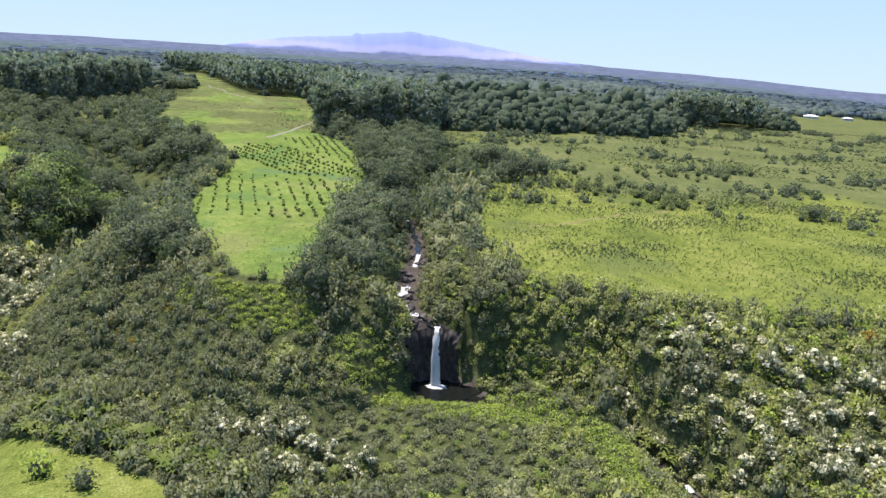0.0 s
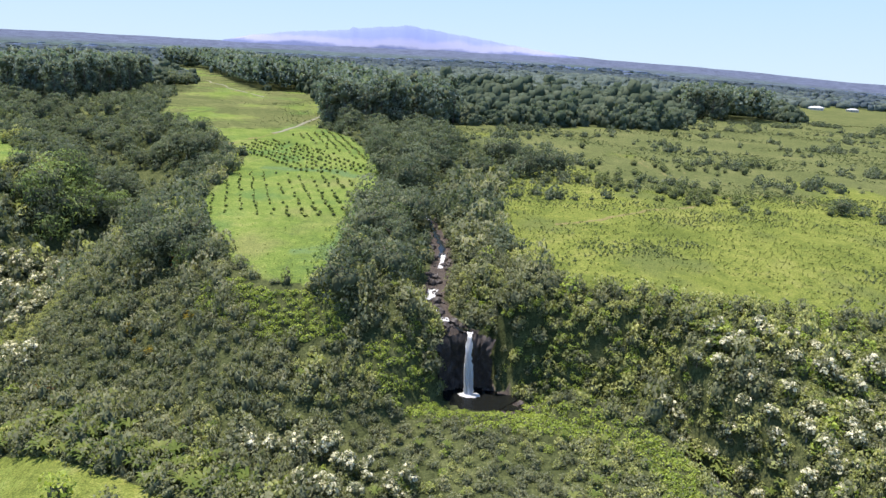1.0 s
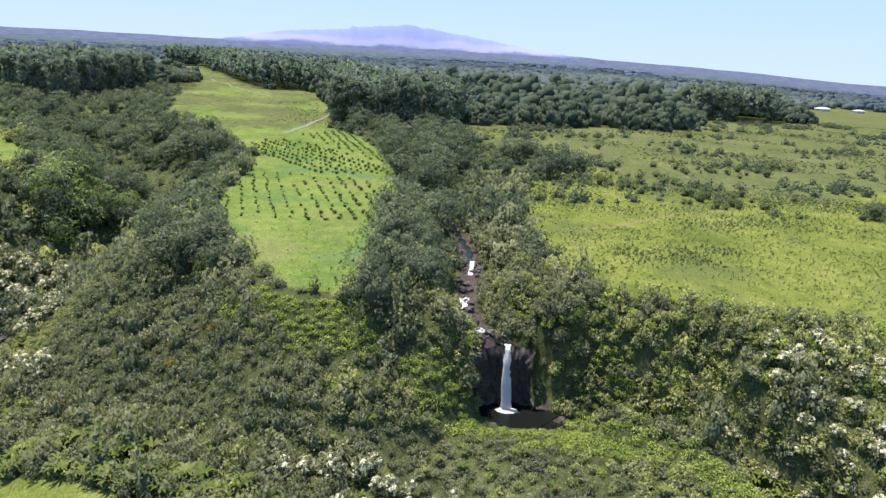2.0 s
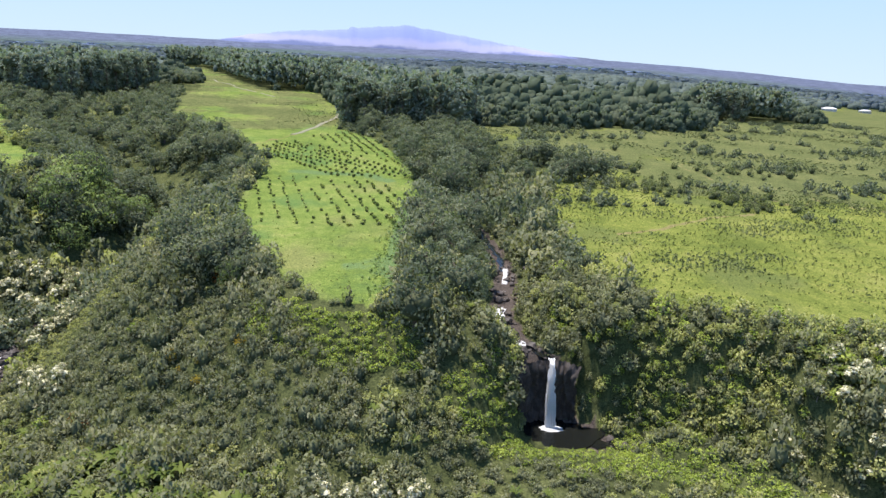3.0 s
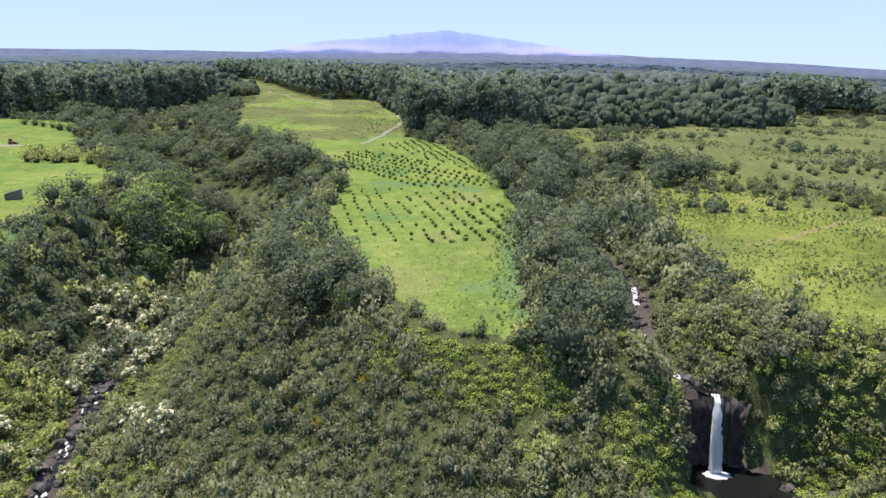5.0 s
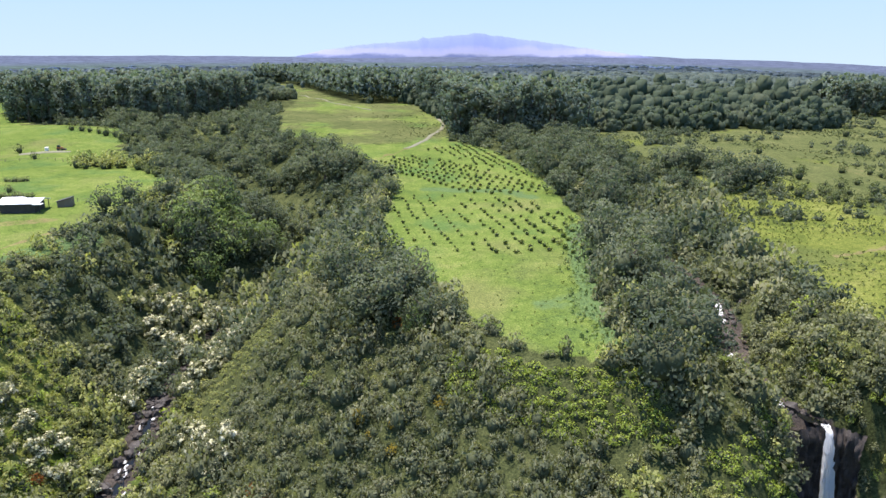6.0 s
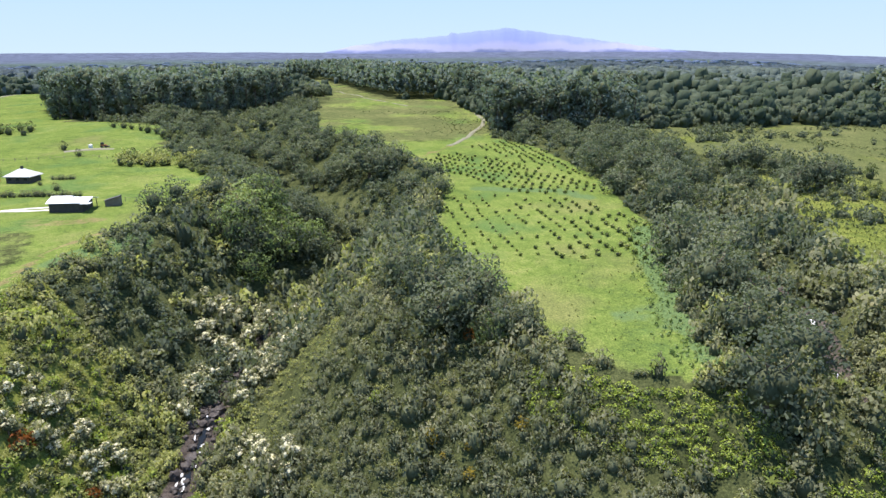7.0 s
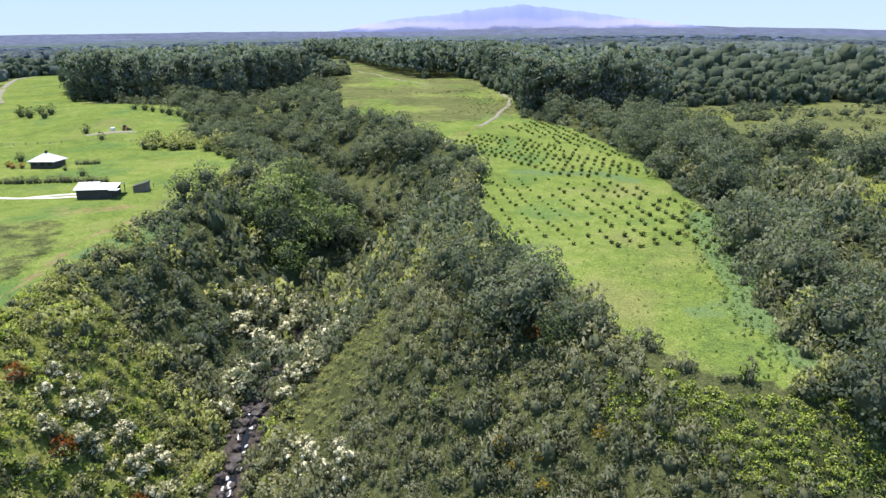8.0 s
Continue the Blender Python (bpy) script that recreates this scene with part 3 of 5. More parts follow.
def plants(kinds, x, y, z, size, rng, tall=None):
    """Many plants in one cloud of quads: points, quads, tone, material number, normals."""
    co, quads, tone, index, soft, base = [], [], [], [], [], 0
    pick = rng.integers(0, len(kinds), len(x))
    turn = rng.uniform(0, 6.283, len(x))
    tones = rng.random(len(x))
    tall = np.ones(len(x)) if tall is None else tall
    for k, kind in enumerate(kinds):
        who = np.where(pick == k)[0]
        if not len(who):
            continue
        c, s = np.cos(turn[who])[:, None], np.sin(turn[who])[:, None]
        p = kind.co[None]
        q = np.stack([p[..., 0] * c - p[..., 1] * s, p[..., 0] * s + p[..., 1] * c, np.broadcast_to(p[..., 2], (len(who), len(kind.co))) * tall[who][:, None]], -1)
        q = q * size[who][:, None, None] + np.stack([x[who], y[who], z[who]], -1)[:, None]
        co.append(q.reshape(-1, 3))
        p = kind.normals[None]
        soft.append(np.stack([p[..., 0] * c - p[..., 1] * s, p[..., 0] * s + p[..., 1] * c, np.broadcast_to(p[..., 2], (len(who), len(kind.co)))], -1).reshape(-1, 3))
        step = base + np.arange(len(who)) * len(kind.co)
        quads.append((kind.quads[None] + step[:, None, None]).reshape(-1, 4))
        tone.append(np.repeat(tones[who], len(kind.quads)))
        index.append(np.tile(kind.index, len(who)))
        base += len(who) * len(kind.co)
    return np.concatenate(co), np.concatenate(quads), np.concatenate(tone), np.concatenate(index), np.concatenate(soft)


def stuff(name, kinds, x, y, size, materials, label, category, rng, sink=0.15, tall=None):
    """One object of many plants that grow on the land."""
    z = land(x, y) - sink * size
    mesh = quad_mesh(name, *plants(kinds, x, y, z, size, rng, tall))
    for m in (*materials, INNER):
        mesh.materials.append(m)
    return tagged(new(name, mesh), label, category, kind="stuff")


def scatter(box, gap, rng, keep):
    """Points of an uneven grid in the box (x0, y0, x1, y1) for which keep(x, y) holds."""
    gx, gy = np.meshgrid(np.arange(box[0], box[2], gap), np.arange(box[1], box[3], gap))
    shift = 0.5 * gap * (np.arange(gx.size) // gx.shape[1] % 2)
    x = gx.ravel() + shift + rng.uniform(-0.68, 0.68, gx.size) * gap
    y = gy.ravel() + rng.uniform(-0.68, 0.68, gx.size) * gap
    ok = keep(x, y)
    return x[ok], y[ok]


def part(name, bm_or_mesh, mat, parent, label=""):
    if isinstance(bm_or_mesh, bmesh.types.BMesh):
        mesh = bpy.data.meshes.new(name)
        bm_or_mesh.to_mesh(mesh)
        bm_or_mesh.free()
    else:
        mesh = bm_or_mesh
    if mat is not None and not mesh.materials:
        mesh.materials.append(mat)
    ob = new(name, mesh)
    ob.parent = parent
    if label:
        ob["label"] = label
    return ob


def tube(bm, path, sides=5):
    """A tapered limb along (x, y, z, radius)."""
    rings = []
    for k, (x, y, z, r) in enumerate(path):
        a, b = Vector(path[max(k - 1, 0)][:3]), Vector(path[min(k + 1, len(path) - 1)][:3])
        turn = (b - a).to_track_quat("Z", "Y")
        rings.append([bm.verts.new(Vector((x, y, z)) + turn @ Vector((r * math.cos(6.2832 * j / sides), r * math.sin(6.2832 * j / sides), 0))) for j in range(sides)])
    for a, b in zip(rings, rings[1:]):
        for j in range(sides):
            bm.faces.new((a[j], a[(j + 1) % sides], b[(j + 1) % sides], b[j]))
    bm.faces.new(list(reversed(rings[0])))
    bm.faces.new(rings[-1])


def trunk_mesh(rng, height, radius, limbs, reach):
    bm = bmesh.new()
    limbs = min(limbs, 4)
    bend = rng.uniform(-0.06, 0.06, 2) * height
    tube(bm, [(0, 0, -0.12 * height, radius * 1.5), (0, 0, 0.05 * height, radius * 1.05), (bend[0] * 0.5, bend[1] * 0.5, height * 0.5, radius * 0.75), (bend[0], bend[1], height, radius * 0.35)])
    for k in range(limbs):
        a = 6.283 * (k + rng.uniform(0, 0.7)) / limbs
        z0 = height * rng.uniform(0.35, 0.7)
        r = reach * rng.uniform(0.7, 1.1)
        tube(bm, [(0, 0, z0, radius * 0.5), (0.5 * r * math.cos(a), 0.5 * r * math.sin(a), z0 + 0.22 * height, radius * 0.32), (r * math.cos(a), r * math.sin(a), z0 + 0.5 * height, radius * 0.1)], 4)
    return bm


def make_tree(name, crown_plant, crown_size, crown_foot, height, radius, limbs, leaf, bark, label, category, rng, tall=1.0, reach=None):
    """An Empty at the foot, with a trunk and a crown."""
    root = new(name)
    part("trunk", trunk_mesh(rng, height, radius, limbs, reach or crown_size * 0.6), bark, root)
    co = crown_plant.co * [crown_size, crown_size, crown_size * tall] + [0, 0, crown_foot]
    mesh = quad_mesh("crown", co, crown_plant.quads, np.zeros(len(crown_plant.quads)), crown_plant.index, crown_plant.normals)
    mesh.materials.append(leaf)
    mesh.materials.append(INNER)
    part("crown", mesh, None, root)
    return tagged(root, label, category)


class Kind:
    """A few trees of a kind, of which every further one is a copy."""

    def __init__(self, models, group):
        self.models, self.group, self.used = models, group, [False] * len(models)
        for m in models:
            m["group"] = group

    def put(self, x, y, size, rng, label="", sink=0.3):
        k = int(rng.integers(0, len(self.models)))
        m = Matrix.Translation((x, y, land_at(x, y) - sink)) @ Matrix.Rotation(rng.uniform(0, 6.283), 4, "Z") @ Matrix.Diagonal((size, size, size * rng.uniform(0.9, 1.15), 1))
        if self.used[k]:
            ob = copy_thing(self.models[k], m @ Matrix.Diagonal((*(1 / v for v in self.models[k].scale), 1)))
            if label:
                ob["label"] = label
            return ob
        self.used[k] = True
        self.models[k].matrix_basis = m
        if label:
            self.models[k]["label"] = label
        return self.models[k]

    def close(self):
        """Models that were never placed are taken away."""
        for m, u in zip(self.models, self.used):
            if not u:
                for o in (*m.children_recursive, m):
                    bpy.data.objects.remove(o)


# ---- where things grow ----
BRIGHT_ZONES = [[(-20, 121), (-13, 125), (-7, 124), (-2, 121), (4, 121), (12, 120.5), (22, 114.5), (32, 106), (37, 101), (33, 96), (24, 107), (13, 109.5), (3, 111), (-6, 114.5), (-15, 114)],
                [(29, 99), (36, 102), (36, 86), (31, 86)], [(-54, 138), (-40, 134), (-24, 131), (-22, 122), (-37, 123), (-54, 130)], [(8, 118), (16, 131), (26, 133), (24, 124), (14, 117)]]
WHITE_ZONES = [[(37, 122), (50, 125), (62, 122), (72, 117), (92, 110), (92, 92), (60, 84), (50, 96), (45, 108), (37, 116)],
               [(-137, 188), (-130, 203), (-112, 206), (-103, 178), (-109, 164), (-113, 156), (-122, 152), (-126, 178)],
               [(-144, 138), (-136, 142), (-126, 139), (-114, 137), (-113, 131), (-124, 131), (-133, 127)],
               [(-42, 106), (-28, 108), (-16, 100), (-8, 95), (-10, 89), (-24, 91), (-36, 101)],
               [(-106, 150), (-95, 143), (-86, 133), (-92, 129), (-104, 143)]]
BANANA_ZONES = [[(-84, 118), (-66, 114), (-52, 104), (-40, 99), (-31, 95), (-31, 89), (-44, 91), (-66, 100), (-88, 108)], [(31, 118), (44, 115), (49, 107), (43, 105), (36, 111)],
                [(40, 126), (50, 124), (54, 116), (46, 116)]]
SPUR_ZONE = [(-108, 170), (-84, 170), (-72, 146), (-56, 143), (-44, 130), (-30, 120), (-34, 108), (-60, 116), (-84, 122), (-104, 146)]
LIGHT_ZONE = [(-156, 160), (-138, 158), (-122, 142), (-112, 120), (-128, 100), (-156, 104)]
DRY_ZONE = [(22, 121), (32, 121), (39, 116), (45, 108), (41, 101), (37, 108), (30, 115)]


# tree cover: the belt beside the upper falls stream, its head, the valley's meadow side, the side valley
TREE_LAND = [[(-26, 160), (-9, 160), (-12, 205), (-8, 235), (-2, 262), (0, 300), (-36, 312), (-28, 262), (-22, 212), (-28, 190)],
             [(-36, 312), (0, 305), (6, 345), (-12, 398), (-66, 394), (-52, 360)],
             [(-136, 205), (-124, 198), (-116, 232), (-122, 262), (-138, 290), (-140, 262), (-137, 230)],
             [(-210, 402), (-182, 402), (-146, 362), (-150, 336), (-192, 345)],
             [(-330, 470), (-256, 400), (-238, 400), (-258, 470)]]


def any_of(zones, x, y):
    hit = np.zeros(np.shape(x), bool)
    for z in zones:
        hit |= inside(z, x, y)
    return hit


def open_ground(x, y):
    return any_of((FIELD, MEADOW, PLATEAU, LAWN), x, y)


def in_water(x, y, extra=0.0):
    wet = np.zeros(np.shape(x), bool)
    for line, wide in ((LEFT_STREAM[:5], 2.6), (LEFT_STREAM[4:7], 1.4), (FALL_STREAM[:5], 1.6), (FALL_STREAM[5:], 4.6), (UPPER_STREAM[:3], 2.8), (UPPER_STREAM[2:4], 3.8), (UPPER_STREAM[3:6], 1.8)):
        wet |= to_line(line, x, y)[0] < wide + extra
    return wet | (((x - 2.6) / 7.0) ** 2 + ((y - 127.4) / 6.2) ** 2 < 1)


def wild(x, y):
    return ~open_ground(x, y) & ~in_water(x, y)


# plant models of unit size
g = np.random.default_rng(11)
SHRUBS = [plant_from([(0, 0, 0.28, 0.55)] + puffs(g, 15, 0.74, 1.1, -0.15, 0.25), 150, 0.178, g, cores=1, slim=0.7, jitter=0.6) for _ in range(6)]
SHRUBS_FAR = [plant_from([(0, 0, 0.3, 0.52)] + puffs(g, 10, 0.72, 1.05, -0.1, 0.28), 70, 0.25, g, cores=1, slim=0.75, jitter=0.5) for _ in range(5)]
SCRUBS = [plant_from([(0, 0, 0.2, 0.52)] + puffs(g, 12, 0.8, 0.8, -0.05, 0.23), 112, 0.20, g, jitter=1.0, cores=1, slim=0.45) for _ in range(5)]
FERNS = [plant_from([(0, 0, 0.12, 0.55)] + puffs(g, 10, 0.85, 0.42, 0.0, 0.25), 92, 0.22, g, jitter=0.8, cores=1, slim=0.55) for _ in range(5)]
TWIGS = [plant_from(dome_lumps(g, 5, 0.7), 150, 0.26, g, jitter=1.6, cores=0, slim=0.10) for _ in range(3)]
CROWNS = [plant_from([(0, 0, 0.55, 0.52)] + puffs(g, 28, 0.86, 1.25, -0.45, 0.24), 500, 0.105, g, upper=-0.6, cores=1, slim=0.75, jitter=0.5) for _ in range(5)]
HERO_CROWNS = [plant_from([(0, 0, 0.55, 0.52), (0.3, 0.2, 0.8, 0.32), (-0.3, -0.1, 0.75, 0.32)] + puffs(g, 42, 0.90, 1.3, -0.5, 0.20), 1350, 0.072, g, upper=-0.7, cores=3, slim=0.75, jitter=0.5) for _ in range(4)]
GUMS = [plant_from(gum_lumps(g, 24), 360, 0.049, g, upper=-0.8, cores=3, slim=0.6) for _ in range(5)]
GUMS_FAR = [plant_from(gum_lumps(g, 11), 46, 0.095, g, upper=0.0, cores=1, slim=0.75) for _ in range(5)]
def wood_crown(leaves):
    lumps = [(0, 0, 0.45, 0.62)] + puffs(g, 8, 0.66, 1.0, -0.2, 0.33)
    crown = canopy_plant(lumps, g)
    return joined(crown, plant_from(lumps, leaves, 0.15, g, upper=-0.3, jitter=0.5, cores=0, slim=0.8)) if leaves else crown


CROWNS_WOOD = [wood_crown(84) for _ in range(5)]
CROWNS_BEHIND = [canopy_plant(puffs(g, 4, 0.62, 1.0, 0.1, 0.40), g) for _ in range(5)]
CLUMPS = [canopy_plant([(0, 0, 0.4, 0.8)], g, rough=0.2) for _ in range(6)]
SAPLINGS = [plant_from(dome_lumps(g, 4, 0.9), 60, 0.40, g, upper=-0.8, cores=2) for _ in range(4)]
BANANAS = [fan_plant(g, 11, 1.0, 0.22, 1.0, 3) for _ in range(4)]
WEEDS = [plant_from([(0, 0, 0.25, 0.42), (0.2, 0.1, 0.6, 0.3), (-0.2, 0.1, 0.45, 0.3)], 7, 0.5, g, upper=-0.1, cores=0, slim=0.7, jitter=0.5) for _ in range(4)]

# trees that stand singly, built once and copied
BROAD = Kind([make_tree("broadleaf_tree", CROWNS[k], 5.0, 1.5, 6.0, 0.34, 5, TREE, BARK, "dense dark green broadleaf tree in the gorge belt", "tree", g, 1.0) for k in range(5)], "gorge trees")
GUM = Kind([make_tree("gum_tree", GUMS[k], 20.0, 0.6, 15.0, 0.30, 3, EUC, BARK, "tall slender gum tree with a dark crown", "tree", g, 1.0, 1.6) for k in range(5)], "plantation trees")


def make_white_tree(k):
    root = new("blossom_tree")
    part("trunk", trunk_mesh(g, 3.2, 0.12, 4, 1.3), PALEBARK, root)
    p = SHRUBS[k]
    mesh = quad_mesh("crown", p.co * 2.0 + [0, 0, 1.5], p.quads, np.zeros(len(p.quads)), p.index, p.normals)
    mesh.materials.append(SHRUB)
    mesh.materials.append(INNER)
    part("crown", mesh, None, root)
    lumps = puffs(g, 11, 0.72, 0.8, -0.05, 0.24)
    pick = [lumps[j] for j in g.permutation(np.arange(3, 11))[:5]]
    b = plant_from(pick, 110, 0.165, g, upper=0.1, cores=0, slim=0.9, jitter=0.5)
    part("blossom", quad_mesh("blossom", b.co * 2.15 + [0, 0, 1.55], b.quads, np.zeros(len(b.quads)), b.index, b.normals), WHITE, root, "pale cream-white blossom heads")
    return tagged(root, "slender tree topped with cream-white blossom", "tree")


HERO = Kind([make_tree("broadleaf_tree", HERO_CROWNS[k], 5.0, 0.2, 5.5, 0.36, 5, TREE, BARK, "large dense broadleaf tree with a billowing dark green crown", "tree", g, 1.0) for k in range(4)], "large trees")
LUSH = leaf_material("lush_tree_leaves", [(0.082, 0.116, 0.051), (0.126, 0.175, 0.068), (0.178, 0.235, 0.092), (0.240, 0.293, 0.123)], patch=0.05)
BRIGHT_TREE = Kind([make_tree("broadleaf_tree", HERO_CROWNS[k], 5.0, 0.2, 5.5, 0.36, 5, LUSH, BARK, "large broadleaf tree with a fresh green billowing crown", "tree", g, 1.0) for k in range(3)], "fresh green trees")
BLOSSOM = Kind([make_white_tree(k) for k in range(4)], "blossoming trees")


def grow():
    r = np.random.default_rng(21)
    near_side = lambda x, y: (y > np.interp(x, (-150, -133, -108, -89, -76, -64, 75, 100), (110, 112, 118, 106, 93, 82, 82, 116)))
    # scrub on the spur
    x, y = scatter((-112, 104, -26, 172), 1.62, r, lambda x, y: inside(SPUR_ZONE, x, y) & wild(x, y))
    flank = inside([(-108, 148), (-104, 176), (-90, 172), (-89, 158), (-97, 140), (-104, 132)], x, y) | (r.random(len(x)) < 0.10)
    stuff("flank_scrub", SCRUBS, x[flank], y[flank], r.uniform(0.7, 1.2, flank.sum()), [LIGHT], "pale grassy scrub along the flank of the spur", "scrub", r)
    x, y = x[~flank], y[~flank]
    stuff("slope_scrub", SCRUBS, x, y, np.clip(np.exp(r.normal(0.42, 0.36, len(x))), 0.8, 3.0), [SPUR], "grey-green fine-leaved scrub covering the spur", "scrub", r, tall=np.clip(np.exp(r.normal(0.2, 0.25, len(x))), 0.8, 1.8))
    # bright ferns and vines
    x, y = scatter((-58, 82, 42, 140), 1.3, r, lambda x, y: any_of(BRIGHT_ZONES, x, y) & wild(x, y))
    stuff("fern_bank", FERNS, x, y, np.where(np.hypot(x - 4, y - 121) < 9, 0.8, 1.15) * r.uniform(0.8, 1.25, len(x)), [BRIGHT], "yellow-green ferns and vines on the banks", "ferns", r)
    # dry grey shrubs
    x, y = scatter((20, 98, 48, 124), 1.7, r, lambda x, y: inside(DRY_ZONE, x, y) & wild(x, y))
    stuff("dry_shrubs", TWIGS, x, y, r.uniform(1.2, 2.0, len(x)), [DRY], "leafless grey-brown shrubs beside the stream", "shrubs", r)
    # thicket all over the near slopes
    pool_bank = [(-3, 126), (-4, 121), (0, 116), (8, 116), (11, 119), (10, 126)]
    taken = lambda x, y: inside(pool_bank, x, y) | inside(LIGHT_ZONE, x, y) & (np.sin(x * 5.1 + y * 3.3) > -0.85) | any_of(BRIGHT_ZONES, x, y) | inside(SPUR_ZONE, x, y) | inside(DRY_ZONE, x, y)
    x, y = scatter((-154, 82, 108, 158), 2.15, r, lambda x, y: wild(x, y) & ~taken(x, y) & near_side(x, y))
    size = np.clip(np.exp(r.normal(0.50, 0.42, len(x))), 0.95, 3.6)
    high = np.clip(np.exp(r.normal(0.18, 0.25, len(x))), 0.8, 1.9)
    low = inside([(-22, 90), (-22, 114), (-8, 116), (4, 113), (20, 110), (30, 99), (40, 102), (42, 84), (10, 84)], x, y)
    size, high = np.where(low, np.minimum(size, 1.5), size), np.where(low, np.minimum(high, 1.0), high)
    pale = waves(x, y, 9, 3.1) + 0.5 * waves(x, y, 4, 0.3) + r.normal(0, 0.35, len(x)) + 0.7 * smooth((x - 3) / 14) + 0.8 * smooth((-95 - x) / 15) > 0.40
    vivid = pale & (r.random(len(x)) < 0.16 + 0.3 * smooth((x - 10) / 20))
    stuff("bright_thicket", SHRUBS, x[vivid], y[vivid], 0.75 * size[vivid], [BRIGHT], "bright yellow-green shrubs scattered over the slopes", "shrubs", r)
    fx, fy = scatter((-154, 82, 108, 158), 2.3, r, lambda x, y: wild(x, y) & near_side(x, y) & ~inside(pool_bank, x, y) & ((x > 18) | (x < -92)) & ~any_of(BRIGHT_ZONES, x, y) & ~inside(SPUR_ZONE, x, y))
    green = r.random(len(fx)) < 0.5
    for some, mat in ((green, SHRUB), (~green, LIGHT)):
        stuff("understory", SHRUBS_FAR, fx[some], fy[some], r.uniform(0.9, 1.7, some.sum()), [mat], "low green undergrowth between the taller shrubs", "shrubs", r)
    dark, pale = ~pale, pale & ~vivid
    stuff("thicket", SHRUBS, x[dark], y[dark], size[dark], [SHRUB], "dense mixed dark green shrubs on the gorge slopes", "shrubs", r, tall=high[dark])
    stuff("light_thicket", SHRUBS, x[pale], y[pale], 0.85 * size[pale], [LIGHT], "lighter yellow-green shrubs among the thicket", "shrubs", r, tall=high[pale])
    x, y = scatter((-168, 158, 40, 260), 2.9, r, lambda x, y: wild(x, y) & ~inside(SPUR_ZONE, x, y) & ~(under_trees(x, y) & (r.random(len(x)) < 0.6)))
    size, high = np.clip(np.exp(r.normal(0.70, 0.42, len(x))), 1.0, 4.4), np.clip(np.exp(r.normal(0.12, 0.25, len(x))), 0.8, 1.8)
    rim_side = (x < -146) & (y < 262)
    size, high = np.where(rim_side, np.minimum(size, 2.6), 1.06 * size), np.where(rim_side, np.minimum(high, 1.1), high)
    tint = waves(x, y, 13, 1.4) + 0.6 * waves(x, y, 5, 0.4) + r.normal(0, 0.4, len(x))
    tint = np.where(x > -60, np.minimum(tint, 0.5), tint)
    for some, mat, label in ((tint < 0.15, TREE, "dense dark green undergrowth filling the valley"), ((tint >= 0.15) & (tint < 0.6), SHRUB, "mixed green undergrowth filling the valley"), (tint >= 0.6, LIGHT, "lighter green undergrowth scattered through the valley")):
        for band, kinds in ((some & (y < 182), SHRUBS), (some & (y >= 182), SHRUBS_FAR)):
            stuff("valley_thicket", kinds, x[band], y[band], size[band], [mat], label, "shrubs", r, tall=high[band])
    x, y = scatter((-330, 260, 60, 470), 6.4, r, lambda x, y: wild(x, y) & ~(under_trees(x, y) & (r.random(len(x)) < 0.6)))
    stuff("upper_undergrowth", SHRUBS_FAR, x, y, r.uniform(1.8, 4.0, len(x)), [TREE], "green undergrowth in the upper valley", "shrubs", r)
    # close cover where the banks are steep
    def steep(x, y):
        return (np.abs(land(x, y + 0.7) - land(x, y - 0.7)) + np.abs(land(x + 0.7, y) - land(x - 0.7, y))) > 1.5

    x, y = scatter((-26, 114, 60, 170), 1.6, r, lambda x, y: wild(x, y) & steep(x, y) & ~inside(pool_bank, x, y) & ~any_of(BRIGHT_ZONES[:2], x, y))
    green = waves(x, y, 6, 0.8) + r.normal(0, 0.45, len(x)) < -0.2
    for some, mat, label in ((green, SHRUB, "mid green shrubs clothing the steep banks"), (~green, LIGHT, "light green climbers clothing the steep banks")):
        stuff("bank_cover", SHRUBS, x[some], y[some], r.uniform(0.8, 1.9, some.sum()), [mat], label, "climbers", r, tall=r.uniform(1.0, 1.6, some.sum()))
    def sheer(x, y):
        return (np.abs(land(x, y + 0.7) - land(x, y - 0.7)) + np.abs(land(x + 0.7, y) - land(x - 0.7, y))) > 2.6

    x, y = scatter((-20, 116, 50, 150), 1.5, r, lambda x, y: wild(x, y) & sheer(x, y) & ~inside(pool_bank, x, y) & ~any_of(BRIGHT_ZONES[:2], x, y))
    stuff("hanging_ferns", SHRUBS, x, y, r.uniform(0.6, 1.2, len(x)), [BRIGHT], "bright ferns hanging on the sheer banks", "ferns", r, tall=np.full(len(x), 1.3))
    x, y = scatter((-156, 98, -112, 160), 2.5, r, lambda x, y: inside(LIGHT_ZONE, x, y) & wild(x, y))
    stuff("hillside_scrub", SCRUBS, x, y, r.uniform(1.0, 2.0, len(x)), [LIGHT], "light green scrub on the near hillside", "scrub", r)
    x, y = scatter((-156, 98, -112, 160), 3.6, r, lambda x, y: inside(LIGHT_ZONE, x, y) & wild(x, y))
    stuff("hillside_ferns", FERNS, x, y, r.uniform(1.2, 2.4, len(x)), [BRIGHT], "bright yellow-green ferns on the near hillside", "ferns", r, sink=0)
    # broad leaves
    x, y = scatter((-90, 84, 52, 130), 1.7, r, lambda x, y: any_of(BANANA_ZONES, x, y) & wild(x, y) & (r.random(len(x)) < 0.55))
    stuff("banana_plants", BANANAS, x, y, r.uniform(1.6, 3.0, len(x)), [BANANA], "banana and ginger plants with long arching leaves", "plants", r, sink=-0.35)
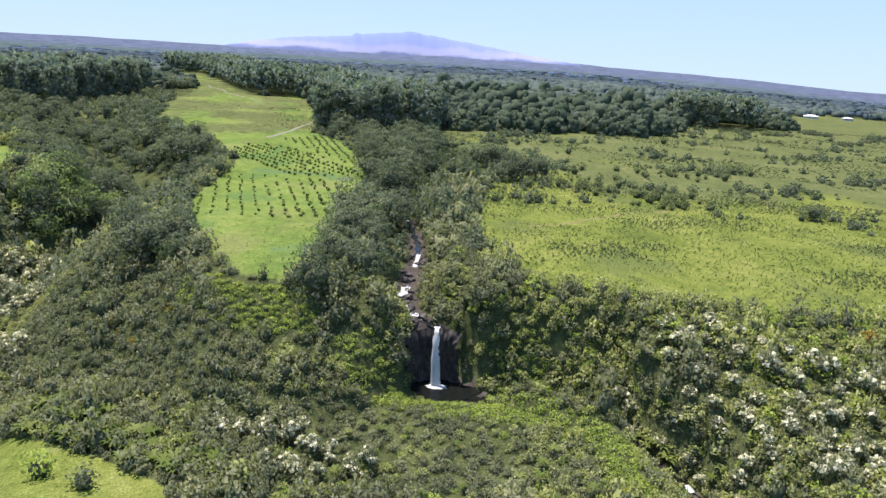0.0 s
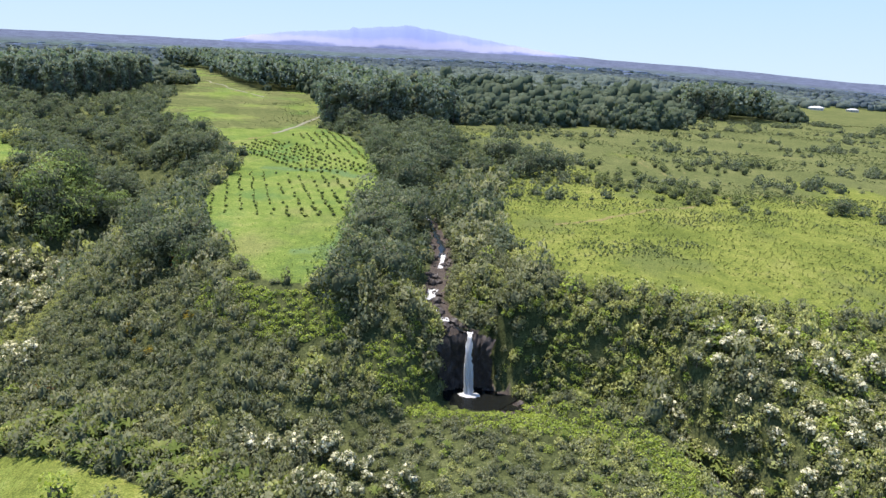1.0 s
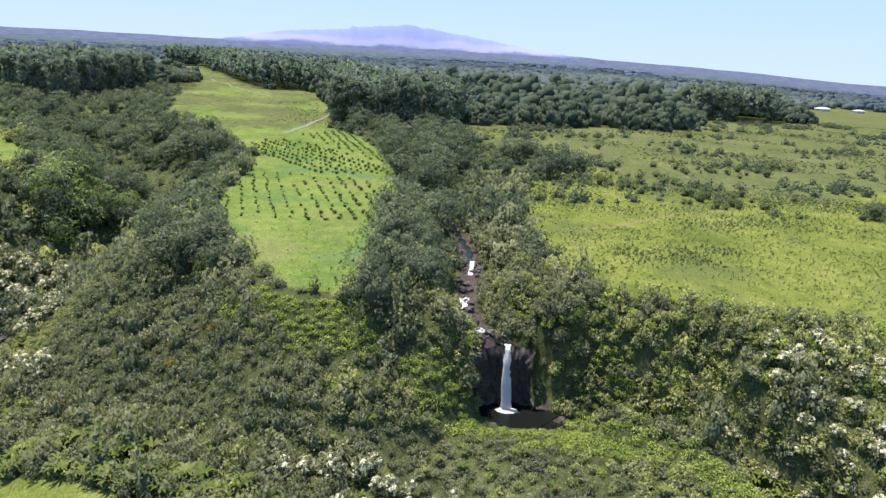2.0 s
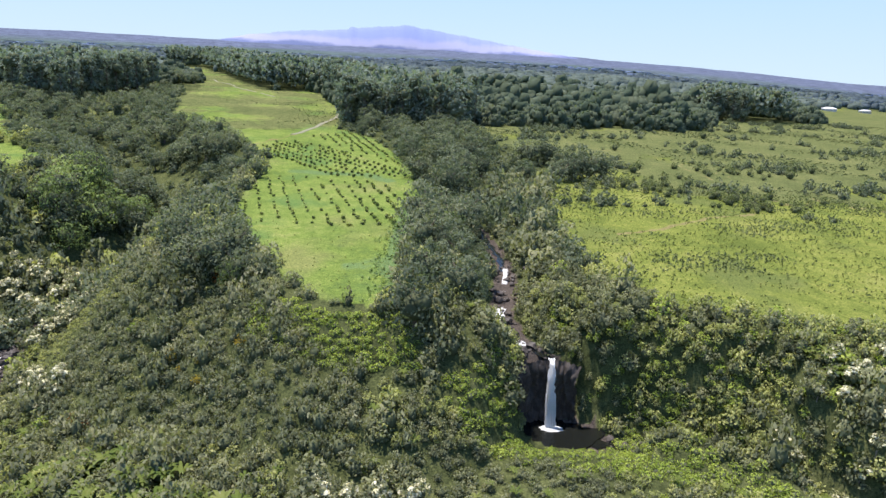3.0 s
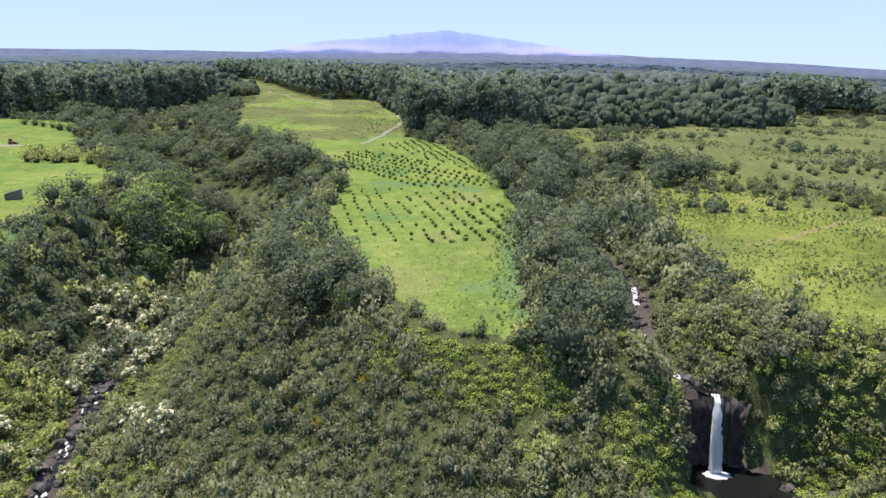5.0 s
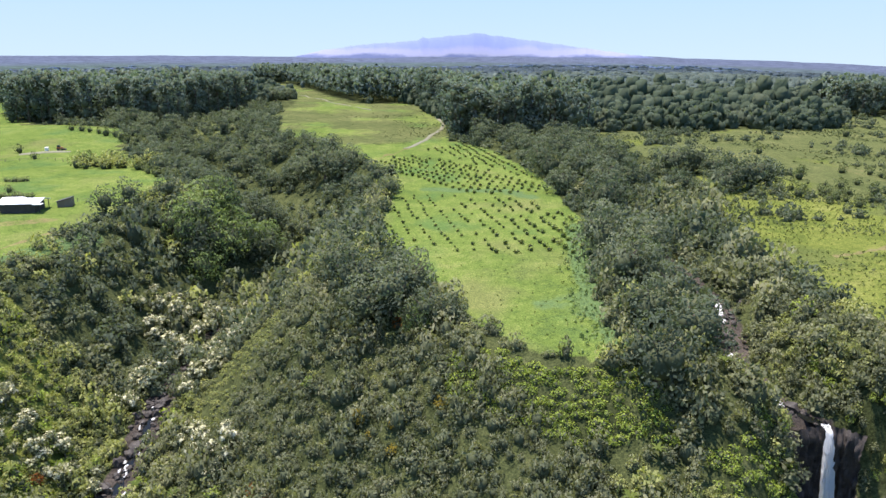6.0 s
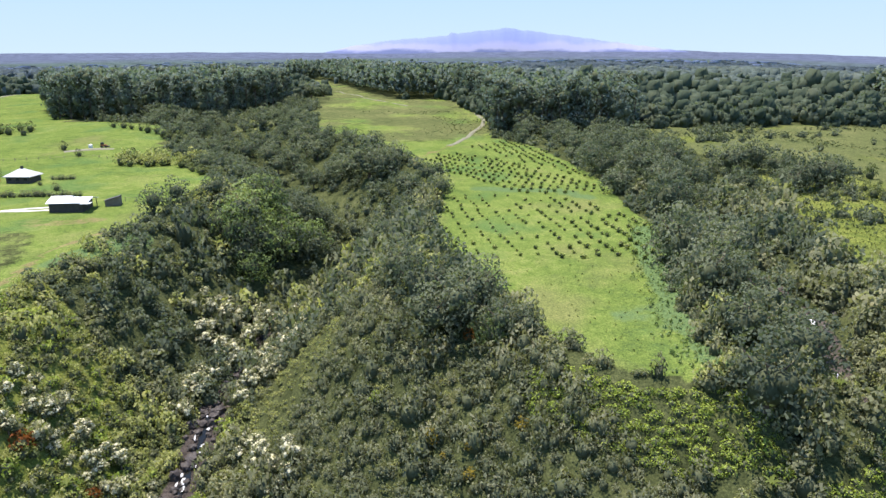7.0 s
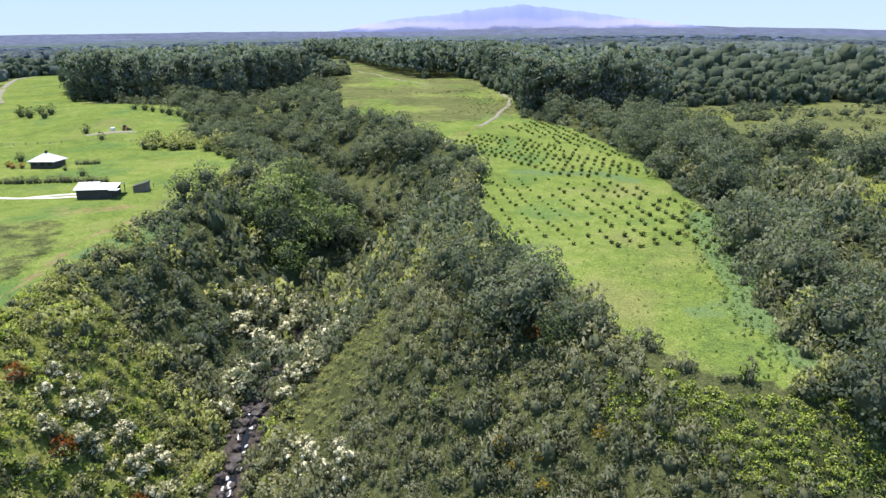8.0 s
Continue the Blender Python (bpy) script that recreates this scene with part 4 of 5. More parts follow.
    x, y = scatter((-160, 74, 125, 140), 7.5, r, lambda x, y: wild(x, y) & ~any_of(BANANA_ZONES, x, y) & ~any_of(BRIGHT_ZONES, x, y) & ~inside(SPUR_ZONE, x, y) & ~((np.abs(x - 8) < 18) & (y > 110)))
    stuff("broad_leaf_plants", BANANAS, x, y, r.uniform(1.0, 1.8, len(x)), [BANANA], "broad-leaved plants rising out of the thicket", "plants", r, sink=-0.8)
    # weeds on the open upland
    x, y = scatter((12, 128, 180, 262), 1.1, r, lambda x, y: inside(PLATEAU, x, y) & (x < 0.68 * y + 14))
    drift = waves(x * 0.8 + 0.5 * y, 1.5 * y - 0.4 * x, 17, 0.9) + 0.55 * waves(x, 1.6 * y, 7, 2.0) + r.normal(0, 0.22, len(x)) + 0.25 * smooth((y - 195) / 50)
    a, b = (drift > -0.5) & (drift < 0.5) & (r.random(len(x)) < 0.5), (drift > 0.46) & (r.random(len(x)) < 0.85)
    stuff("tall_grass", WEEDS, x[a], y[a], r.uniform(0.3, 0.65, a.sum()), [TUFT], "knee-high yellow-green grass and ferns", "grass", r, sink=0, tall=np.full(a.sum(), 0.9))
    stuff("dark_weeds", WEEDS, x[b], y[b], r.uniform(0.5, 1.0, b.sum()), [DARKTUFT], "drifts of darker tall weeds in the grass", "weeds", r, sink=0, tall=r.uniform(0.7, 1.2, b.sum()))
    x, y = scatter((-6, 240, 480, 660), 2.6, r, lambda x, y: inside(PLATEAU, x, y) & (x < 0.72 * y + 20) & (waves(x, 1.7 * y, 34, 0.5) + 0.55 * waves(x, 1.5 * y, 13, 1.7) + r.normal(0, 0.16, len(x)) + 0.35 * smooth((y - 275) / 90) > 0.52))
    stuff("upland_scrub", WEEDS, x, y, r.uniform(0.8, 1.9, len(x)), [DARKTUFT], "low olive scrub in drifts over the upland", "scrub", r, sink=0, tall=np.full(len(x), 0.5))
    cx, cy = scatter((0, 240, 480, 660), 36.0, r, lambda x, y: inside(PLATEAU, x, y) & (x < 0.72 * y + 20))
    count = np.clip(r.gamma(1.3, 11.0, len(cx)), 1, 46).astype(int)
    lie = r.uniform(0.25, 0.6, len(cx))
    who = np.repeat(np.arange(len(cx)), count)
    along, across = r.normal(0, 1, len(who)) * (2.5 + 1.6 * np.sqrt(count[who])), r.normal(0, 1, len(who)) * (1.5 + 0.6 * np.sqrt(count[who]))
    x, y = cx[who] + along - lie[who] * across, cy[who] + lie[who] * along + across
    ok = inside(PLATEAU, x, y)
    x, y = x[ok], y[ok]
    stuff("upland_bushes", SHRUBS_FAR, x, y, np.clip(np.exp(r.normal(0.55, 0.45, len(x))), 0.7, 4.2), [TREE], "rounded dark bushes in drifts over the upland", "bushes", r)
    x, y = scatter((-85, 130, -20, 260), 2.3, r, lambda x, y: inside(FIELD, x, y) & (r.random(len(x)) < 0.45) & (y < 190))
    stuff("field_tufts", WEEDS, x, y, r.uniform(0.2, 0.5, len(x)), [TUFT], "small tufts in the mown field", "grass", r, sink=0)
    x, y = scatter((-40, 132, -18, 225), 1.3, r, lambda x, y: inside(FIELD, x, y) & (x > np.interp(y, (132, 160, 190, 225), (-33, -34, -33, -28)) + r.normal(0, 1.2, len(x))))
    stuff("edge_weeds", WEEDS, x, y, r.uniform(0.4, 0.9, len(x)), [PALEWEED], "pale blue-green weeds along the field edge", "weeds", r, sink=0)
    x, y = scatter((-180, 380, -60, 660), 3.4, r, lambda x, y: inside(FIELD, x, y) & (waves(x, y, 22, 1.9) + 0.6 * waves(x, y, 8, 0.6) + r.normal(0, 0.3, len(x)) + 0.8 * smooth((x + 150) / 60) > 0.75))
    stuff("upper_field_scrub", WEEDS, x, y, r.uniform(0.5, 1.7, len(x)), [DARKTUFT], "patchy weeds on the upper field", "scrub", r, tall=np.full(len(x), 0.6))
    edge_zone = [(-262, 440), (-192, 468), (-220, 560), (-252, 622), (-304, 724), (-330, 760), (-290, 690), (-262, 630)]
    x, y = scatter((-330, 440, -190, 760), 6.5, r, lambda x, y: inside(edge_zone, x, y) & (waves(x, y, 14, 0.7) > -0.45) & (np.hypot(x + 292, y - 742) > 24))
    stuff("edge_scrub", SHRUBS_FAR, x, y, r.uniform(1.6, 4.6, len(x)), [TREE], "grey-green scrub between the gum stand and the upper field", "scrub", r)


def under_trees(x, y):
    return any_of(TREE_LAND, x, y)


def woods():
    r = np.random.default_rng(33)
    # broad trees along the two gorges
    for zone, gap, low, high, kind in zip(TREE_LAND, (11.5, 10.5, 12.0, 11.0, 10.0), (1.05, 0.8, 1.1, 0.9, 0.8), (1.75, 1.3, 1.7, 1.4, 1.2), (HERO, BROAD, HERO, BROAD, BROAD)):
        xs, ys = zip(*zone)
        x, y = scatter((min(xs), min(ys), max(xs), max(ys)), gap, r, lambda x, y: inside(zone, x, y) & wild(x, y))
        for k in range(len(x)):
            kind.put(x[k], y[k], r.uniform(low, high), r)
    # a few trees among the scrub
    x, y = scatter((-330, 210, 10, 455), 14.5, r, lambda x, y: wild(x, y) & ~under_trees(x, y) & (x < np.interp(y, (210, 330, 400), (-20, -10, 0))))
    for k in range(len(x)):
        BROAD.put(x[k], y[k], r.uniform(0.5, 1.0), r)
    for x, y in ((-270, 668), (-282, 690), (-262, 655), (-254, 640), (-247, 655), (-318, 752)):
        BROAD.put(x, y, r.uniform(1.1, 1.6), r)

    # gum plantations: the front rows singly, the rest as one wood
    def wood_land(x, y):
        left = (x < -258) & (y > 442)
        return (left | ((x > -258) & (x < -190) & (y > 655)) | ((x > np.interp(y, (395, 600, 660, 760, 1060), (-120, -120, -205, -250, -450))) & (y > 398 + 0.9 * np.clip(x + 8, 0, 45)))) & ~open_ground(x, y)

    stands = [[(-86, 392), (2, 398), (4, 448), (-50, 470), (-84, 500)], [(-420, 440), (-256, 440), (-256, 610), (-300, 640), (-470, 560)], [(205, 588), (305, 588), (300, 660), (215, 650)],
              [(-84, 500), (-60, 480), (-70, 600), (-120, 690), (-200, 790), (-250, 900), (-340, 1090), (-440, 1130), (-422, 1022), (-376, 1058), (-262, 820), (-240, 765), (-196, 668), (-172, 638), (-122, 638)]]
    x, y = scatter((-560, 395, 480, 1130), 7.0, r, lambda x, y: wood_land(x, y) & any_of(stands, x, y))
    edge = ~wood_land(x, y - 15) | ~wood_land(x + 13, y - 6) | ~wood_land(x - 13, y - 6)
    tall = 1.30 + 0.09 * waves(x, y, 25, 2.0) + 0.06 * inside(stands[0], x, y)
    front = [k for k in np.argsort(np.hypot(x, y)) if edge[k]][:170]
    for k in front:
        GUM.put(x[k], y[k], tall[k] * r.uniform(0.9, 1.02), r)
    rest = np.setdiff1d(np.arange(len(x)), front)
    stuff("gum_wood", GUMS_FAR, x[rest], y[rest], 20 * tall[rest] * r.uniform(0.85, 1.12, len(rest)), [EUC], "dense plantation of tall gum trees", "woods", r, sink=-0.02)
    # rounded woods behind
    x, y = scatter((-640, 395, 560, 800), 9.6, r, lambda x, y: wood_land(x, y) & ~any_of(stands, x, y) & (np.abs(np.arctan2(x + 25, y - 25)) < radians(42)))
    size = np.clip(np.exp(r.normal(1.88, 0.28, len(x))), 4.0, 11.5) * (1 + 0.2 * waves(x, y, 37, 0.4))
    tall = r.uniform(0.75, 1.35, len(x)) * (1 + 0.25 * waves(x, y, 60, 1.1))
    front = ~wood_land(x, y - 34) | (y < 470)
    for some, kinds in ((front, CROWNS_WOOD), (~front, CROWNS_BEHIND)):
        stuff("mixed_woods", kinds, x[some], y[some], size[some] * 1.1, [WOODS], "rounded broadleaf woods behind the open upland", "woods", r, sink=0.05, tall=tall[some])

    # distant woods, coarser the farther off, with more haze in the leaf colour
    n = 12500
    away, side = np.exp(r.uniform(math.log(760), math.log(4400), n)), np.radians(r.uniform(-46, 38, n))
    x, y = away * np.sin(side), away * np.cos(side)
    ok = ~open_ground(x, y) & ~any_of(stands, x, y) & (r.random(n) < np.interp(away, (1900, 2400), (1.0, 0.0)))
    x, y, away = x[ok], y[ok], away[ok]
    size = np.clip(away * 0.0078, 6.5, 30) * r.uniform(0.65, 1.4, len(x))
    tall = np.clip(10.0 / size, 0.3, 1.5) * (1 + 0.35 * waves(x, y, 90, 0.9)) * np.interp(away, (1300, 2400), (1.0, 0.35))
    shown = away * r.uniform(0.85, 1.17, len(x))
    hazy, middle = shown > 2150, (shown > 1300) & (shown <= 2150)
    for far, mat, name, label in ((shown <= 1300, FAR, "distant_woods", "endless woods on the rising land"), (middle, FARMID, "farther_woods", "hazy grey-green woods far up the slope"), (hazy, FARBLUE, "horizon_woods", "hazy blue-green woods along the horizon")):
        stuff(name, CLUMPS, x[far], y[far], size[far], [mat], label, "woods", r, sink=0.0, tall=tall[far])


grow()
woods()


def blossoms():
    r = np.random.default_rng(5)
    for zone, gap, most in zip(WHITE_ZONES, (3.0, 2.9, 2.8, 3.6, 3.2), (115, 100, 40, 30, 24)):
        grown = 1.2 if zone is WHITE_ZONES[1] else 1.0
        xs, ys = zip(*zone)
        x, y = scatter((min(xs), min(ys), max(xs), max(ys)), gap, r, lambda x, y: inside(zone, x, y) & ~in_water(x, y))
        for k in list(r.permutation(len(x)))[:most]:
            BLOSSOM.put(x[k], y[k], grown * r.uniform(0.6, 1.12), r)


blossoms()
for x, y, s in ((-24, 129, 1.32), (-16, 139, 1.25), (-22, 146, 1.25), (-14, 149, 1.1), (-15.5, 157, 1.05), (-19, 163, 1.0), (-16, 172, 0.95), (-17, 184, 0.9), (-66, 150, 1.35), (-73, 157, 1.3), (-63, 156, 1.15),
                (-70, 148, 1.15), (-79, 166, 1.15), (-59, 146, 0.85), (-55, 146, 0.72), (-118, 301, 1.9), (-111, 295, 1.5), (-127, 309, 1.7), (-134, 316, 1.4), 
                (38, 271, 1.7), (31, 268, 1.5), (26, 264, 1.3), (44, 275, 1.2), (18, 298, 1.6), (26, 300, 1.4), (32, 294, 1.2), (12, 262, 1.0), (136, 231, 1.0)):
    HERO.put(x, y, s, g)
for x, y, s in ((-138, 229, 1.9), (-130, 226, 1.7), (-137, 241, 1.6), (-128, 237, 1.5), (-138, 218, 1.3), (-131, 214, 1.3), (-124, 247, 1.3), (-18, 178, 0.95), (-13, 152, 0.8), (-60, 145, 0.7)):
    BRIGHT_TREE.put(x, y, s, g)
HERO.close(), BRIGHT_TREE.close(), BROAD.close(), GUM.close(), BLOSSOM.close()


# ---- the mountain far behind ----
def mountain():
    """A broad shield with a knobbly summit, seen over the woods; azimuth and height angle of its crest in degrees."""
    crest = [(-24, 0.8), (-17.6, 1.27), (-15.7, 1.76), (-11.9, 2.33), (-8.3, 2.58), (-6.4, 2.84), (-4.1, 3.05), (-2.7, 3.18), (-1.3, 3.04), (0.6, 2.84), (3.0, 2.53), (6.3, 2.06), (9.6, 1.59), (12.0, 1.26), (15, 0.95)]
    az = np.linspace(-24, 15, 300)
    up = np.interp(az, *zip(*crest))
    up = up + 0.02 * np.sin(az * 2.9 + 1) + 0.014 * np.sin(az * 6.1) + 0.010 * np.sin(az * 13.0) + 0.006 * np.sin(az * 31)
    for at, tall, wide in ((-7.0, 0.16, 0.25), (-2.4, 0.10, 0.8), (-0.6, 0.08, 0.5), (-5.0, 0.07, 0.6)):
        up += tall * np.exp(-((az - at) / wide) ** 2)
    rows = []
    for s in np.linspace(0, 1, 26):
        away = 4480 + 280 * s
        z = 66 + 4760 * np.tan(np.radians(0.55 + (up - 0.55) * np.sin(s * 1.5708) ** 0.9))
        z = z + 2 * np.sin(az * 1.1 + 5 * s) * np.sin(np.pi * s)
        rows.append(np.stack([-30 + away * np.sin(np.radians(az)), 27 + away * np.cos(np.radians(az)), z], -1))
    back = rows[-1] * [1.02, 1.02, 0.2]
    co = np.stack([*rows, back])
    h, w = co.shape[:2]
    k = np.arange(h * w).reshape(h, w)
    quads = np.stack([k[:-1, :-1], k[:-1, 1:], k[1:, 1:], k[1:, :-1]], -1).reshape(-1, 4)
    mesh = quad_mesh("mountain", co.reshape(-1, 3), quads)
    mesh.polygons.foreach_set("use_smooth", np.ones(len(quads), bool))
    m, t, n, l, bsdf = material("hazed_mountain_slopes")
    pos = n.new("ShaderNodeNewGeometry").outputs["Position"]
    split = n.new("ShaderNodeSeparateXYZ")
    l.new(pos, split.inputs[0])
    mott = noise_node(n, l, 0.004, 6, 0.65, pos)
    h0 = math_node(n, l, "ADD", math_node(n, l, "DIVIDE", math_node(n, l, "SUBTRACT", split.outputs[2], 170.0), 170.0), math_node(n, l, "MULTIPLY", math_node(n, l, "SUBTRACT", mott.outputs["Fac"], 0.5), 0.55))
    # Distance haze is painted into these blue-violet tones.
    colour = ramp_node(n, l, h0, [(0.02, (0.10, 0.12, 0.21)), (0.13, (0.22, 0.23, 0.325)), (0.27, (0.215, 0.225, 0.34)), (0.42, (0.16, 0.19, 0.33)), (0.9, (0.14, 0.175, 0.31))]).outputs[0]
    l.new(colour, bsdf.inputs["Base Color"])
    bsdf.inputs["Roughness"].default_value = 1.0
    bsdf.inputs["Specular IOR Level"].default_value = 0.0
    # Faint emission adds the brightness of the air to the slopes.
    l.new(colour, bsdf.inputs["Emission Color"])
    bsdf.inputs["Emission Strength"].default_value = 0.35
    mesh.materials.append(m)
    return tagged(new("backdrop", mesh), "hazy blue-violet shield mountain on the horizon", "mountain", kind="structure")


mountain()


# ---- water and rock ----
def rock_mesh(name, rng, size=1.0, flat=0.85):
    bm = bmesh.new()
    bmesh.ops.create_icosphere(bm, subdivisions=2, radius=1)
    s = rng.uniform(0, 50)
    for v in bm.verts:
        d = noise.noise(v.co * 1.3 + Vector((s, 0, 0))) * 0.45 + noise.noise(v.co * 3.1 + Vector((0, s, 0))) * 0.16
        v.co = v.co * (1 + d)
        v.co.z *= flat
        v.co *= size
    return bm


def boulders():
    r = np.random.default_rng(9)
    models = []
    for _ in range(5):
        mesh = bpy.data.meshes.new("boulder")
        bm = rock_mesh("boulder", r)
        bm.to_mesh(mesh)
        bm.free()
        mesh.materials.append(BOULDER)
        models.append(mesh)
    spots = []
    for line, count, wide in ((LEFT_STREAM[2:6], 230, 3.4), (UPPER_STREAM[:5], 90, 2.8), (FALL_STREAM[1:6], 50, 2.2)):
        pts = np.array(line)[:, :2]
        for _ in range(count):
            k = r.integers(0, len(pts) - 1)
            p = pts[k] + r.random() * (pts[k + 1] - pts[k]) + r.normal(0, wide * 0.5, 2)
            spots.append((*p, min(1.3, 0.16 + r.gamma(1.6, 0.2))))
    for x, y, s in spots:
        if abs(x - 1.5) < 7 and 124.5 < y < 133.2:
            continue
        ob = new("boulder", models[int(r.integers(0, 5))])
        ob.matrix_basis = Matrix.Translation((x, y, land_at(x, y) + 0.25 * s)) @ Matrix.Rotation(r.uniform(0, 6.28), 4, "Z") @ Matrix.Diagonal((s, s * r.uniform(0.7, 1.2), s, 1))
        tagged(ob, "dark worn lava boulder in the stream bed", "boulder", "stream boulders")


boulders()


def ribbon(name, line, half, lift, mat, rng, label, category, parent=None):
    """A band of water along (x, y) points that lies on the land."""
    pts = []
    for a, b in zip(line, line[1:]):
        steps = max(2, int(math.hypot(b[0] - a[0], b[1] - a[1]) / 0.8))
        pts += [(a[0] + (b[0] - a[0]) * k / steps, a[1] + (b[1] - a[1]) * k / steps) for k in range(steps)]
    pts = np.array(pts + [line[-1][:2]])
    way = unit(np.gradient(pts, axis=0))
    side = np.stack([-way[:, 1], way[:, 0]], -1)
    w = half * (1 + 0.35 * np.sin(np.arange(len(pts)) * 0.9) + rng.uniform(-0.25, 0.25, len(pts)))
    z = land(pts[:, 0], pts[:, 1]) + lift
    co = []
    for s in (-1, -0.4, 0.4, 1):
        p = pts + side * (w * s)[:, None]
        co.append(np.stack([p[:, 0], p[:, 1], z + 0.10 * (1 - abs(s)) + rng.normal(0, 0.03, len(z))], -1))
    co = np.stack(co)
    h, n = co.shape[:2]
    k = np.arange(h * n).reshape(h, n)
    quads = np.stack([k[:-1, :-1], k[:-1, 1:], k[1:, 1:], k[1:, :-1]], -1).reshape(-1, 4)
    mesh = quad_mesh(name, co.reshape(-1, 3), quads)
    mesh.polygons.foreach_set("use_smooth", np.ones(len(quads), bool))
    mesh.materials.append(mat)
    ob = new(name, mesh)
    if parent is not None:
        ob.parent = parent
        return ob
    return tagged(ob, label, category, kind="structure")


def sheet(name, path, half, mat, parent, rng, folds=9):
    """A falling sheet of water down (x, y, z), rippled into strands."""
    p = np.array(path, float)
    s = np.linspace(0, 1, 26)
    at = np.stack([np.interp(s, np.linspace(0, 1, len(p)), p[:, k]) for k in range(3)], -1)
    hw = np.interp(s, np.linspace(0, 1, len(half)), half)
    u = np.linspace(-1, 1, 19)
    ragged = 1 + 0.16 * np.sin(s * 17 + 1)[:, None] * np.abs(u)[None] + 0.12 * rng.normal(size=(len(s), 1)) * np.abs(u)[None]
    x = at[:, :1] + hw[:, None] * u[None] * ragged
    y = at[:, 1:2] - 0.32 * np.abs(np.sin(u * folds + 0.7 * np.sin(s * 6)[:, None])) - 0.10 * rng.random((len(s), len(u))) - 0.5 * (1 - u**2)[None] * np.ones((len(s), 1))
    z = at[:, 2:3] + 0.05 * rng.normal(size=x.shape)
    co = np.stack([x, y, z], -1)
    h, w = co.shape[:2]
    k = np.arange(h * w).reshape(h, w)
    quads = np.stack([k[:-1, :-1], k[:-1, 1:], k[1:, 1:], k[1:, :-1]], -1).reshape(-1, 4)
    mesh = quad_mesh(name, co.reshape(-1, 3), quads)
    mesh.polygons.foreach_set("use_smooth", np.ones(len(quads), bool))
    mesh.materials.append(mat)
    ob = new(name, mesh)
    ob.parent = parent
    return ob


def foam_ring(name, centre, rx, ry, parent, rng):
    bm = bmesh.new()
    bmesh.ops.create_icosphere(bm, subdivisions=3, radius=1)
    for v in bm.verts:
        d = 1 + 0.35 * noise.noise(v.co * 2.6)
        v.co = Vector((v.co.x * rx * d, v.co.y * ry * d, v.co.z * 0.22 * d)) + Vector(centre)
    return part(name, bm, FOAM, parent)


def falls():
    r = np.random.default_rng(4)
    lower = new("waterfall")
    sheet("falling_water", [(1.6, 133.4, 17.0), (1.5, 131.7, 16.7), (1.4, 130.6, 14.0), (1.5, 130.0, 10.0), (1.8, 129.5, 4.7)], [0.5, 0.62, 0.6, 0.75, 0.95, 1.15], FOAM, lower, r)
    sheet("side_strand", [(0.95, 131.3, 14.8), (0.85, 130.5, 12.0), (0.9, 129.9, 8.0), (1.0, 129.5, 4.7)], [0.12, 0.2, 0.25, 0.3], FOAM, lower, r, 4)
    foam_ring("plunge_foam", (1.9, 128.8, 4.75), 2.1, 1.1, lower, r)
    tagged(lower, "white waterfall dropping over a dark lava cliff", "waterfall")
    upper = new("waterfall")
    sheet("falling_water", [(-4.0, 168, 23.4), (-4.3, 164.5, 22.6), (-5.0, 159, 21.2), (-6.0, 153, 19.6), (-7.2, 147.5, 18.9)], [0.5, 0.6, 0.8, 0.8, 1.3], FOAM, upper, r, 6)
    foam_ring("plunge_foam", (-7.3, 147.0, 18.9), 1.6, 0.8, upper, r)
    tagged(upper, "slanting upper cascade between trees", "waterfall")
    bm = bmesh.new()
    bmesh.ops.create_circle(bm, cap_ends=True, segments=40, radius=1)
    for v in bm.verts:
        a = math.atan2(v.co.y, v.co.x)
        d = 1 + 0.12 * math.sin(3 * a + 1) + 0.07 * math.sin(5 * a)
        v.co = Vector((3.2 + v.co.x * 7.6 * d, 127.6 + v.co.y * 5.7 * d, 4.72))
    pool = part("pool", bm, POOLWATER, None)
    tagged(pool, "dark still plunge pool below the waterfall", "pool", kind="structure")
    ribbon("water", [(-98, 90), (-107, 115), (-114, 147), (-117, 160), (-118, 200)], 0.6, 0.1, POOLWATER, r, "shallow dark stream in a stony bed", "stream")
    ribbon("water", [(1.4, 133.6), (-4.6, 138.5), (-6.5, 146)], 0.6, 0.12, POOLWATER, r, "shallow stream above the fall", "stream")
    ribbon("water", [(-4.3, 168), (-4.4, 178), (-9, 205), (-8, 235)], 0.7, 0.12, POOLWATER, r, "shallow upper stream", "stream")
    ribbon("water", [(8, 125), (23, 122.5), (38, 113), (47, 99), (53, 80)], 1.3, 0.15, POOLWATER, r, "stream leaving the pool", "stream")
    rapids = [((-3.0, 136.6), (-4.2, 138.2), 0.8), ((-4.8, 139.5), (-5.6, 143), 0.4), ((-8.6, 201), (-8.9, 206), 0.9), ((46.5, 101), (47, 99), 0.5)]
    for k in range(17):
        y = r.choice((r.uniform(116, 165), r.normal(148, 4)))
        x = float(np.interp(y, (115, 147, 160, 206), (-107, -114, -117, -118))) + r.normal(0, 0.7)
        run = r.uniform(0.5, 1.7)
        rapids.append(((x, y), (x - 0.2 * run + r.normal(0, 0.3), y + run), r.uniform(0.10, 0.30)))
    for a, b, w in rapids:
        ob = ribbon("rapids", [a, ((a[0] + b[0]) / 2, (a[1] + b[1]) / 2), b], w, 0.42, FOAM, r, "white broken water between boulders", "rapids")
        ob["group"] = "rapids"


falls()


